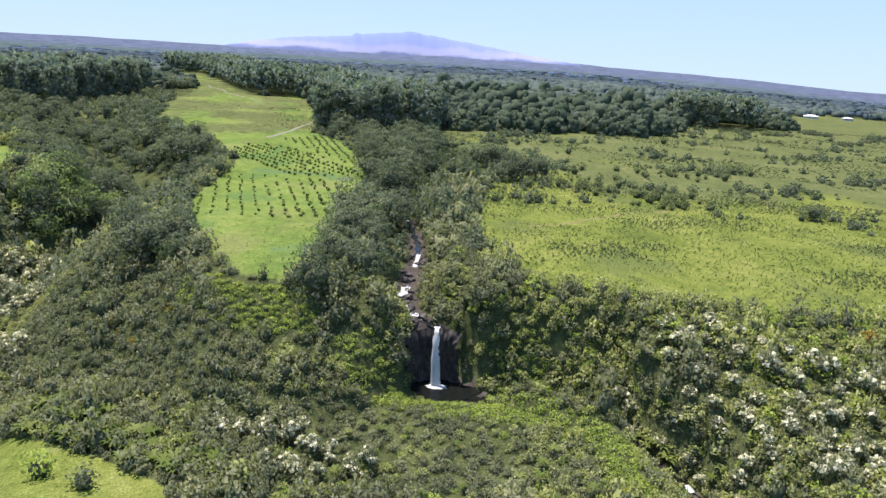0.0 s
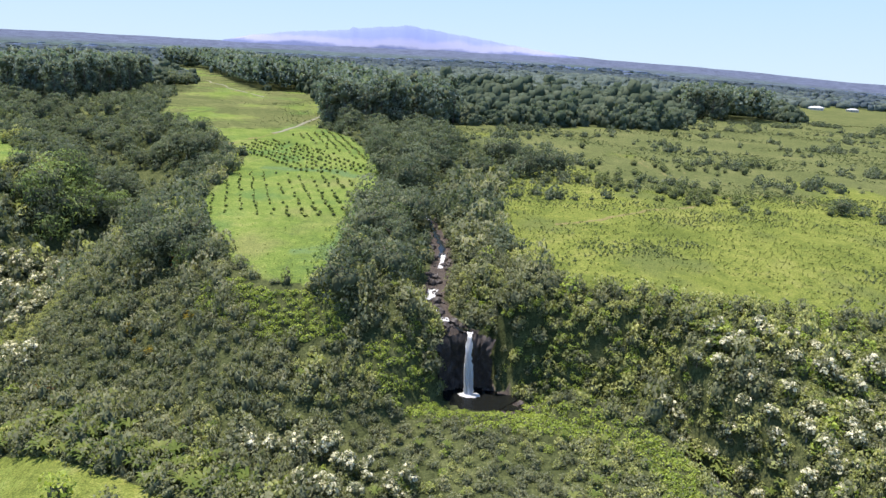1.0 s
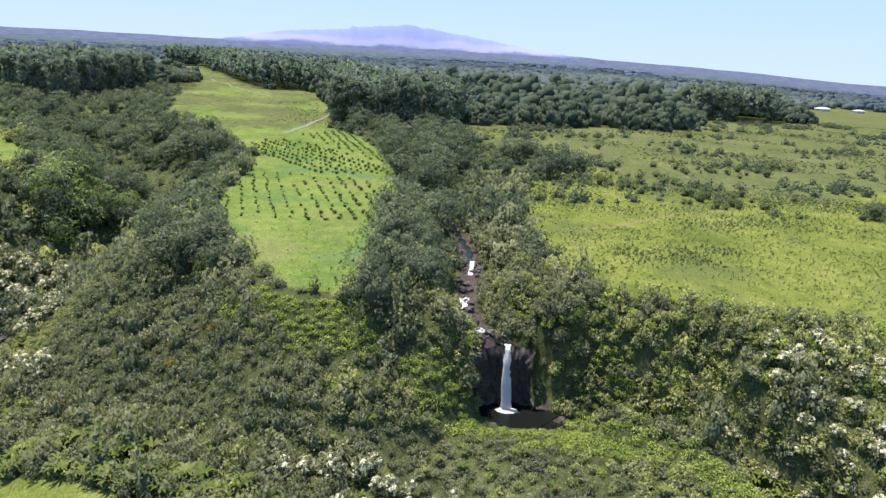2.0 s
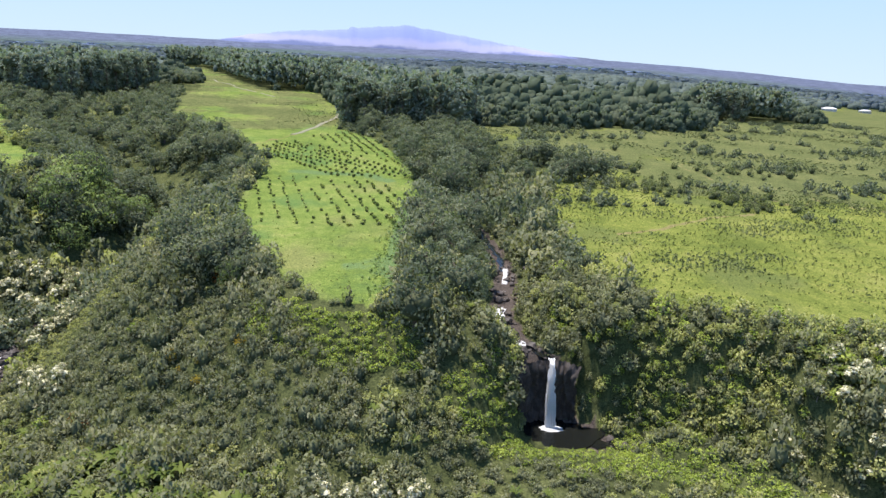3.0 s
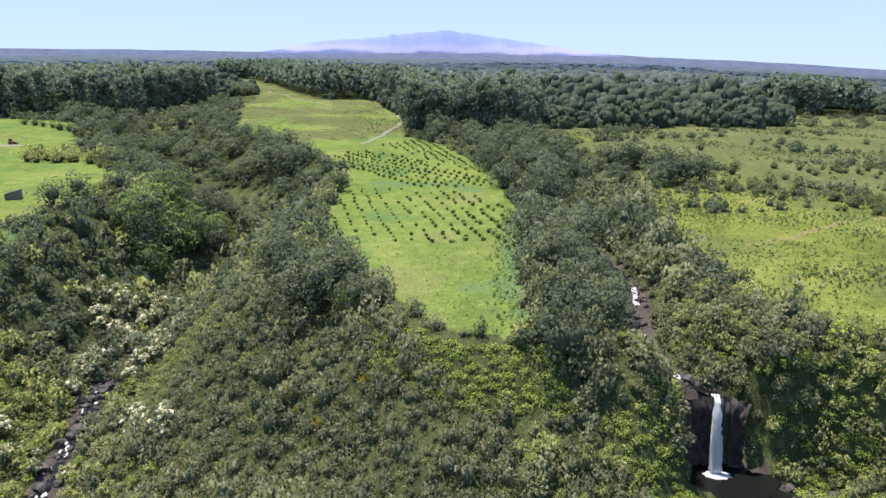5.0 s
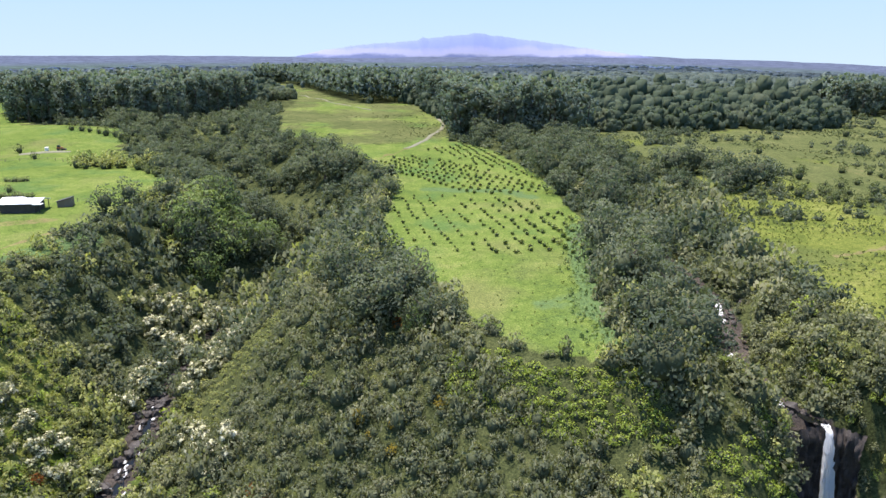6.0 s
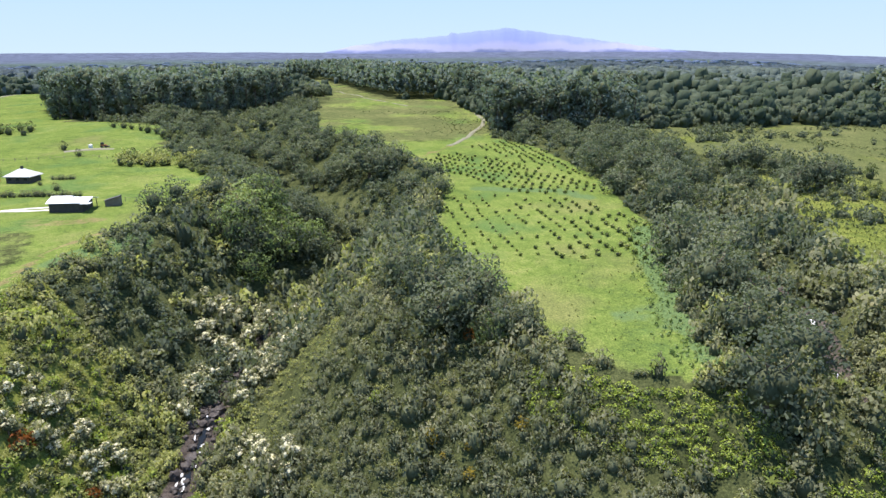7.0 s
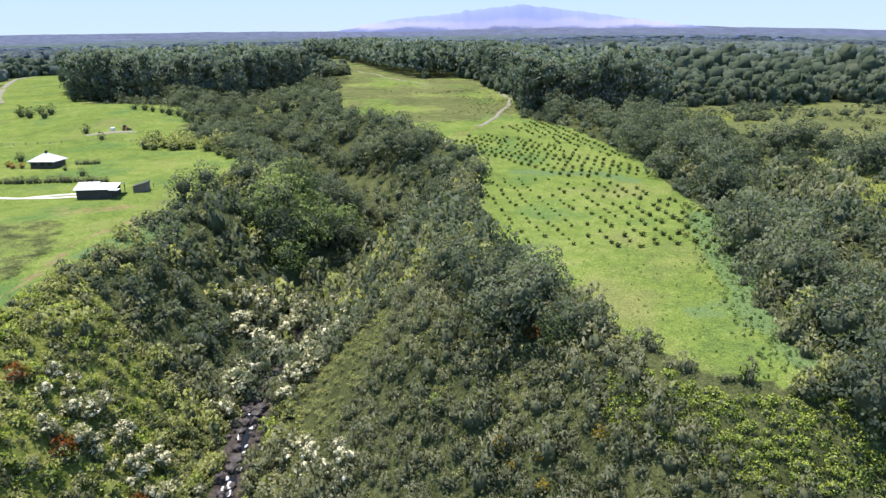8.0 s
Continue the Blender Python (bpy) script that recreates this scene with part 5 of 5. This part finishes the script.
def cliff():
    """A horseshoe of dark columnar lava behind the pool, ledges and joints modelled."""
    r = np.random.default_rng(14)
    a = np.linspace(-1.2, 0.72, 84)
    zz = np.linspace(-0.6, 1.06, 46)
    A, Z = np.meshgrid(a, zz)
    column = np.floor(A * 15 + 0.6 * np.sin(Z * 5)).astype(int)
    ledge = np.floor(Z * 7 + 0.9 * np.sin(column * 1.7)).astype(int)
    bulge = r.uniform(-0.55, 0.55, 4096)[(column * 31 + ledge * 7) % 4096]
    out = 6.4 + bulge + 0.5 * np.sin(A * 3 + Z * 4) + 4.0 * np.clip(Z - 0.9, 0, 1) * 2 + 0.7 * np.sin(np.clip(1 - Z, 0, 1) * 2.5) * (np.abs(A) > 0.25)
    top = 11.7 - 2.2 * np.abs(A) / 1.75
    co = np.stack([1.6 + out * 1.05 * np.sin(A), 126.7 + out * 0.82 * np.cos(A), 4.6 + Z * top], -1)
    co += r.normal(0, 0.06, co.shape)
    h, w = A.shape
    k = np.arange(h * w).reshape(h, w)
    quads = np.stack([k[:-1, :-1], k[1:, :-1], k[1:, 1:], k[:-1, 1:]], -1).reshape(-1, 4)
    mesh = quad_mesh("rock_cliff", co.reshape(-1, 3), quads)
    mesh.materials.append(ROCK)
    return tagged(new("rock_cliff", mesh), "dark wet lava cliff round the plunge pool", "cliff", kind="structure")


cliff()


# ---- orchard ----
def orchard():
    r = np.random.default_rng(17)
    models = []
    for k in range(4):
        models.append(make_tree("orchard_tree", SAPLINGS[k], 0.9, 0.25, 1.1, 0.06, 3, ORCHARD, BARK, "small rounded orchard tree in a row", "orchard tree", r))
    kind = Kind(models, "orchard rows")
    planted, rest = [], []

    def plant(p, size):
        if len(planted) < 290:
            planted.append(kind.put(p.x, p.y, size, r, sink=0.05))
        else:
            rest.append((p.x, p.y, size))

    lower = [(-75, 184), (-24, 187), (-24, 214), (-33, 236), (-46, 249), (-77, 249), (-80, 215)]
    upper = [(-82, 352), (-63, 382), (-52, 350), (-33, 280), (-40, 284), (-66, 324)]
    along, across = Vector((-0.29, 0.957)), Vector((0.957, 0.29))
    for i in range(-3, 20):
        for j in range(0, 30):
            p = Vector((-68, 168)) + across * (4.15 * i) + along * (3.7 * j) + Vector((r.normal(0, 0.3), r.normal(0, 0.5)))
            if bool(inside(lower, np.array(p.x), np.array(p.y))) and r.random() < 0.86:
                plant(p, r.uniform(0.45, 0.8) + 0.35 * smooth((p.x + 60) / 30))
    middle = [(-100, 320), (-93, 334), (-68, 320), (-40, 278), (-29, 258), (-56, 248), (-76, 264)]
    band, up = Vector((0.65, -0.76)), Vector((0.76, 0.65))
    for i in range(9):
        for j in range(26):
            p = Vector((-106, 312)) + band * (3.7 * j) + up * (4.3 * i) + Vector((r.normal(0, 0.3), r.normal(0, 0.4)))
            if bool(inside(middle, np.array(p.x), np.array(p.y))) and r.random() < 0.92:
                plant(p, r.uniform(0.7, 1.15))
    for i in range(0, 16):
        for j in range(0, 36):
            p = Vector((-66, 255)) + across * (3.9 * i - 14) + along * (4.2 * j) + Vector((r.normal(0, 0.3), r.normal(0, 0.4)))
            if bool(inside(upper, np.array(p.x), np.array(p.y))) and r.random() < 0.9:
                plant(p, r.uniform(0.75, 1.1))
    x, y, size = np.array(rest).T
    stuff("orchard_rows", SAPLINGS, x, y, 0.9 * size, [ORCHARD], "rows of small rounded orchard trees higher up the field", "orchard trees", r, sink=-0.2)
    kind.close()


orchard()


# ---- buildings ----
def box(bm, x0, y0, z0, x1, y1, z1):
    m = Matrix.Translation(((x0 + x1) / 2, (y0 + y1) / 2, (z0 + z1) / 2)) @ Matrix.Diagonal((x1 - x0, y1 - y0, z1 - z0, 1))
    bmesh.ops.create_cube(bm, size=1, matrix=m)
    return bm


def box_part(name, dims, mat, parent, label=""):
    return part(name, box(bmesh.new(), *dims), mat, parent, label)


def hip_roof(w, d, z0, z1, ridge, over=0.7, thick=0.18):
    bm = bmesh.new()
    lower = [bm.verts.new((sx * (w / 2 + over), sy * (d / 2 + over), z0)) for sx, sy in ((-1, -1), (1, -1), (1, 1), (-1, 1))]
    under = [bm.verts.new((v.co.x, v.co.y, z0 - thick)) for v in lower]
    a, b = bm.verts.new((-ridge / 2, 0, z1)), bm.verts.new((ridge / 2, 0, z1))
    bm.faces.new((lower[0], lower[1], b, a)), bm.faces.new((lower[1], lower[2], b)), bm.faces.new((lower[2], lower[3], a, b)), bm.faces.new((lower[3], lower[0], a))
    for k in range(4):
        bm.faces.new((lower[k], under[k], under[(k + 1) % 4], lower[(k + 1) % 4]))
    bm.faces.new(list(reversed(under)))
    return bm


def house(x, y, turn, w, d, wall, rise, ridge, roof_mat, wall_mat, label, chimney=True):
    root = new("house")
    body = box_part("wall", (-w / 2, -d / 2, -1.0, w / 2, d / 2, wall), wall_mat, root)
    roof = part("roof", hip_roof(w, d, wall + 0.05, wall + rise, ridge), roof_mat, root)
    if chimney:
        box_part("chimney", (-0.35, -0.3, wall + rise - 0.5, 0.35, 0.3, wall + rise + 0.8), DARKWALL, roof)
    for k in range(3):
        u = -w / 2 + w * (k + 0.5) / 3
        box_part("window", (u - 0.6, -d / 2 - 0.05, 0.9, u + 0.6, -d / 2 + 0.05, 2.0), GLASSY, body)
    root.matrix_basis = Matrix.Translation((x, y, land_at(x, y))) @ Matrix.Rotation(radians(turn), 4, "Z")
    return tagged(root, label, "house")


GLASSY = water_material("window_glass", (0.02, 0.025, 0.03), 0.08, 0.2)
house(-229.8, 254, 6, 8.2, 6.5, 2.2, 2.5, 1.2, ROOFGREY, DARKWALL, "low dark house under a pale hipped roof")
house(-303, 768, -5, 12, 7, 2.8, 2.4, 4, ROOFRED, PALEWALL, "distant house with a red roof", False)
house(498, 900, 10, 16, 9, 3.0, 2.0, 8, ROOFWHITE, PALEWALL, "distant pale-roofed farm building", False)
house(566, 930, 8, 13, 8, 3.0, 1.8, 6, ROOFGREY, PALEWALL, "distant pale-roofed farm building", False)


def barn():
    root = new("barn")
    w, d = 10.5, 7.0
    box_part("wall", (-w / 2, -d / 2, -1.0, w / 2 - 1.4, d / 2, 2.8), DARKWALL, root)
    bm = bmesh.new()
    for x0, x1, zr in ((-w / 2 - 0.5, 0.0, 4.1), (0.0, w / 2 + 0.2, 3.75)):
        prof = [(-d / 2 - 0.6, 2.75), (0.3, zr), (d / 2 + 0.5, 2.85), (d / 2 + 0.5, 2.7), (0.3, zr - 0.16), (-d / 2 - 0.6, 2.6)]
        ends = [[bm.verts.new((x, py, pz)) for py, pz in prof] for x in (x0, x1)]
        for k in range(6):
            bm.faces.new((ends[0][k], ends[0][(k + 1) % 6], ends[1][(k + 1) % 6], ends[1][k]))
        bm.faces.new(ends[0]), bm.faces.new(list(reversed(ends[1])))
    bmesh.ops.recalc_face_normals(bm, faces=bm.faces)
    part("roof", bm, ROOFWHITE, root, "white sheet-metal roof in two bays")
    for k in range(3):
        u = -w / 2 + 1.6 + 2.6 * k
        box_part("door", (u - 1.0, -d / 2 - 0.06, -0.3, u + 1.0, -d / 2 + 0.04, 2.3), DARKWALL, root)
    for u in (w / 2 - 0.2,):
        for v in (-d / 2 + 0.2, d / 2 - 0.2):
            box_part("post", (u - 0.09, v - 0.09, -1.0, u + 0.09, v + 0.09, 2.8), DARKWALL, root)
    box_part("porch_roof", (w / 2 - 1.6, -d / 2 - 1.3, 2.45, w / 2 + 0.9, -d / 2 + 1.2, 2.58), ROOFWHITE, root, "small white porch roof")
    root.matrix_basis = Matrix.Translation((-184.5, 217.5, land_at(-184.5, 217.5))) @ Matrix.Rotation(radians(14), 4, "Z")
    tagged(root, "dark barn with a white metal roof on the meadow", "barn")
    shed = new("shed")
    bm = box(bmesh.new(), -2.0, -1.4, -0.5, 2.0, 1.4, 2.6)
    for v in bm.verts:
        if v.co.z > 2 and v.co.x < 0:
            v.co.z = 1.5
    part("wall", bm, TIMBER, shed)
    bm = box(bmesh.new(), -2.25, -1.65, 2.06, 2.25, 1.65, 2.18)
    bmesh.ops.rotate(bm, verts=bm.verts, cent=(0, 0, 2.06), matrix=Matrix.Rotation(-math.atan2(1.1, 4.0), 3, "Y"))
    part("roof", bm, DARKWALL, shed)
    shed.matrix_basis = Matrix.Translation((-176.5, 224, land_at(-176.5, 224))) @ Matrix.Rotation(radians(20), 4, "Z")
    tagged(shed, "small grey timber lean-to shed beside the barn", "shed")


barn()


def road(name, line, half, label, lift=0.06, mat=None):
    """A flat band that lies on the land, with its edges let into it."""
    r = np.random.default_rng(3)
    pts = []
    for a, b in zip(line, line[1:]):
        steps = max(2, int(math.hypot(b[0] - a[0], b[1] - a[1]) / 2.0))
        pts += [(a[0] + (b[0] - a[0]) * k / steps, a[1] + (b[1] - a[1]) * k / steps) for k in range(steps)]
    pts = np.array(pts + [line[-1]])
    way = unit(np.gradient(pts, axis=0))
    side = np.stack([-way[:, 1], way[:, 0]], -1)
    co = []
    for s in (-1, -0.9, 0, 0.9, 1):
        p = pts + side * half * s
        co.append(np.stack([p[:, 0], p[:, 1], land(p[:, 0], p[:, 1]) + (lift if abs(s) < 0.95 else -0.25)], -1))
    co = np.stack(co)
    h, n = co.shape[:2]
    k = np.arange(h * n).reshape(h, n)
    quads = np.stack([k[:-1, :-1], k[:-1, 1:], k[1:, 1:], k[1:, :-1]], -1).reshape(-1, 4)
    mesh = quad_mesh(name, co.reshape(-1, 3), quads)
    mesh.materials.append(mat or TRACK)
    return tagged(new(name, mesh), label, "road", kind="structure")


road("road", [(-93, 355), (-91, 362), (-87, 385), (-86, 410), (-83, 435), (-84, 462), (-90, 490), (-93, 505)], 1.3, "pale gravel farm road climbing through the field", 0.15)
road("driveway", [(-330, 205), (-260, 209), (-215, 212), (-200, 214), (-190, 216)], 0.9, "pale gravel driveway to the barn", 0.1, DRIVE)
road("driveway", [(-205, 214), (-198, 218), (-190, 220)], 0.8, "pale gravel spur of the driveway", 0.1, DRIVE)
road("road", [(-404, 433), (-430, 460), (-455, 490), (-490, 535), (-522, 584), (-545, 640)], 2.2, "pale farm road along the far meadow", 0.15)
road("track", [(-262, 318), (-254, 324), (-244, 328)], 2.6, "bare pale ground by the water tank", 0.08)
road("road", [(-150, 560), (-182, 610), (-205, 640), (-214, 665), (-244, 712), (-258, 748), (-288, 762)], 0.9, "pale track up to the distant house", 0.15)


# ---- small things on the meadow ----
def cylinder(bm, r0, r1, z0, z1, sides=20, x=0.0, y=0.0):
    tube(bm, [(x, y, z0, r0), (x, y, z1, r1)], sides)
    return bm


def water_tank(x, y):
    root = new("water_tank")
    body = part("body", cylinder(bmesh.new(), 0.9, 0.9, -0.2, 1.3), ROOFWHITE, root)
    part("lid", cylinder(bmesh.new(), 0.95, 0.25, 1.31, 1.65), ROOFWHITE, body)
    root.matrix_basis = Matrix.Translation((x, y, land_at(x, y)))
    return tagged(root, "white plastic water tank on the meadow", "tank")


def digger(x, y):
    root = new("tractor")
    box_part("body", (-1.5, -0.6, 0.7, 1.2, 0.6, 1.4), PAINT, root)
    box_part("cab", (-1.2, -0.6, 1.4, 0.0, 0.6, 2.4), DARKWALL, root)
    box_part("bucket", (1.7, -0.8, 0.15, 2.3, 0.8, 0.8), TIMBER, root)
    box_part("arm", (1.1, -0.12, 0.7, 1.8, 0.12, 0.95), PAINT, root)
    for wx in (-0.9, 0.8):
        for wy in (-0.75, 0.75):
            bm = cylinder(bmesh.new(), 0.5, 0.5, -0.16, 0.16, 16)
            bmesh.ops.rotate(bm, verts=bm.verts, cent=(0, 0, 0), matrix=Matrix.Rotation(radians(90), 3, "X"))
            bmesh.ops.translate(bm, verts=bm.verts, vec=(wx, wy, 0.45))
            part("wheel", bm, DARKWALL, root)
    root.matrix_basis = Matrix.Translation((x, y, land_at(x, y))) @ Matrix.Rotation(radians(20), 4, "Z")
    return tagged(root, "small orange tractor parked by the tank", "tractor")


water_tank(-256.5, 329)
digger(-250.5, 330)


def fence(line, gap, label):
    root = new("fence")
    pts = []
    for a, b in zip(line, line[1:]):
        n = max(1, int(math.hypot(b[0] - a[0], b[1] - a[1]) / gap))
        pts += [(a[0] + (b[0] - a[0]) * k / n, a[1] + (b[1] - a[1]) * k / n) for k in range(n)]
    pts.append(line[-1])
    for x, y in pts:
        z = land_at(x, y)
        part("post", cylinder(bmesh.new(), 0.09, 0.08, z - 0.3, z + 1.3, 8, x, y), TIMBER, root)
    for h in (0.6, 1.1):
        bm = bmesh.new()
        tube(bm, [(x, y, land_at(x, y) + h, 0.025) for x, y in pts], 4)
        part("wire", bm, TIMBER, root)
    return tagged(root, label, "fence")


fence([(-300, 290), (-281, 292), (-254, 299), (-240, 306), (-222, 300)], 4.5, "wire fence on timber posts across the meadow")
fence([(-176, 229), (-168, 228), (-158, 227)], 3.5, "short wire fence beside the barn")


# ---- shrubs that stand out by themselves ----
def make_shrub(name, plant, size, mat, label, category="shrub"):
    root = new(name)
    part("stem", trunk_mesh(g, size * 0.5, 0.05 * size, 3, size * 0.3), BARK, root)
    mesh = quad_mesh("foliage", plant.co * size + [0, 0, 0.15 * size], plant.quads, np.zeros(len(plant.quads)), plant.index, plant.normals)
    mesh.materials.append(mat)
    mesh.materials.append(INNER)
    part("foliage", mesh, None, root)
    return tagged(root, label, category)


def lone_shrubs():
    r = np.random.default_rng(8)
    jobs = [("rust_shrub", RUST, "rust-red leaved shrub in the thicket", [(-131, 128, 2.3), (-141, 133, 2.2), (-122, 130, 1.5), (-84, 127, 1.4), (-81, 125, 1.2), (88, 122, 2.0), (-64, 147, 1.4), (-240, 250, 1.6), (-237, 250.5, 1.4), (-243.5, 252, 1.5)]),
            ("ochre_shrub", OCHRE, "yellow-ochre shrub on the slope", [(-68, 132, 1.5), (-62, 130, 1.3), (-62, 127, 1.2), (-55, 130, 1.3), (-66, 130, 1.0)]),
            ("bright_shrub", BRIGHT, "bright yellow-green rounded shrub", [(-59, 88.4, 3.0), (-124, 137, 1.8), (-118, 139, 1.6), (-78, 139, 1.4)]),
            ("lawn_shrub", SHRUB, "leafy green shrub on the lawn", [(-50.5, 85.5, 2.6), (-72, 88, 2.2)]),
            ("rim_shrub", SHRUB, "dark rounded shrub on the gorge rim", [(16, 134, 2.0), (21, 134, 1.8), (30, 136, 2.2), (41, 132, 2.4), (36, 134, 2.0), (54, 129, 2.4), (69, 133, 1.8), (2, 147, 2.4), (4, 143, 2.6),
                                                                          (8, 137, 2.6), (13, 134, 2.2), (3, 159, 2.8), (6, 153, 2.4), (10, 147, 2.4), (48, 131, 2.0), (76, 127, 2.2), (82, 128, 2.0)]),
            ("upland_shrub", DARKTUFT, "olive-green shrub standing on the open upland", [(86 + r.normal(0, 9), 238 + r.normal(0, 5), r.uniform(0.9, 2.6)) for k in range(34)] + [(58 + r.normal(0, 7), 262 + r.normal(0, 8), r.uniform(0.8, 2.2)) for k in range(20)] + [(110 + r.normal(0, 14), 300 + r.normal(0, 8), r.uniform(0.9, 2.6)) for k in range(22)] + [(98, 232, 1.8), (148, 328, 3), (156, 326, 3), (118, 250, 2),
                                                                                          (60, 287, 3.0), (57, 260, 2.6), (67, 271, 2.4), (73, 262, 2.8), (77, 245, 3.2), (83, 243, 3.0), (86, 236, 2.6), (99, 251, 2.4), (133, 302, 3.4), (149, 440, 4), (69, 351, 3.2), (36, 256, 2.8), (60, 245, 2.4), (54, 250, 2.4), (48, 258, 2.6), (66, 250, 2.0), (140, 236, 2.6), (130, 228, 2.4)]),
            ("hedge_shrub", SHRUB, "clipped dark hedge plant by the house", [(-232 + 1.35 * k, 228.6 + 0.17 * k + r.uniform(-0.4, 0.4), r.uniform(1.0, 1.7)) for k in range(29)] + [(-222 + 1.2 * k, 258 + 0.2 * k, r.uniform(0.9, 1.4)) for k in range(7)]),
            ("meadow_thicket_shrub", LIGHT, "lush light green shrub of the meadow thicket", [(-200 + r.uniform(-18, 18), 292 + r.uniform(-6, 7), r.uniform(2.4, 4.4)) for k in range(26)]),
            ("meadow_shrub", DARKTUFT, "low shrub on the meadow", [(-214 + r.uniform(-14, 16), 294 + r.uniform(-6, 9), r.uniform(2.0, 4.2)) for k in range(5)] + [(-276 + 6.4 * k, 378 - 0.16 * k * k + r.uniform(-2, 2) - 2.2 * k, r.uniform(2.0, 3.4)) for k in range(15)] + [(-186 + 3.2 * k, 284 - 2.6 * k + r.uniform(-2, 2), r.uniform(1.6, 2.8)) for k in range(8)] + [(-247, 262, 2.3), (-240, 262, 1.4), (-219, 248, 1.2), (-208, 241.5, 1.8), (-230, 251, 0.8), (-245, 247, 0.8),
                                                                   (-330, 362, 4), (-322, 358, 4), (-316, 366, 3.5), (-325, 370, 3.4), (-312, 356, 3), (-264.7, 322, 2.6), (-247.4, 308, 2.2), (-400, 420, 4), (-362, 445, 4.5), (-352, 452, 4.0)])]
    for name, mat, label, spots in jobs:
        models = [make_shrub(name, SHRUBS[k], 1.0, mat, label) for k in range(2)]
        kind = Kind(models, label.split(" ")[0] + " shrubs")
        for x, y, s in spots:
            kind.put(x, y, s, r, sink=0.1)
        kind.close()


lone_shrubs()
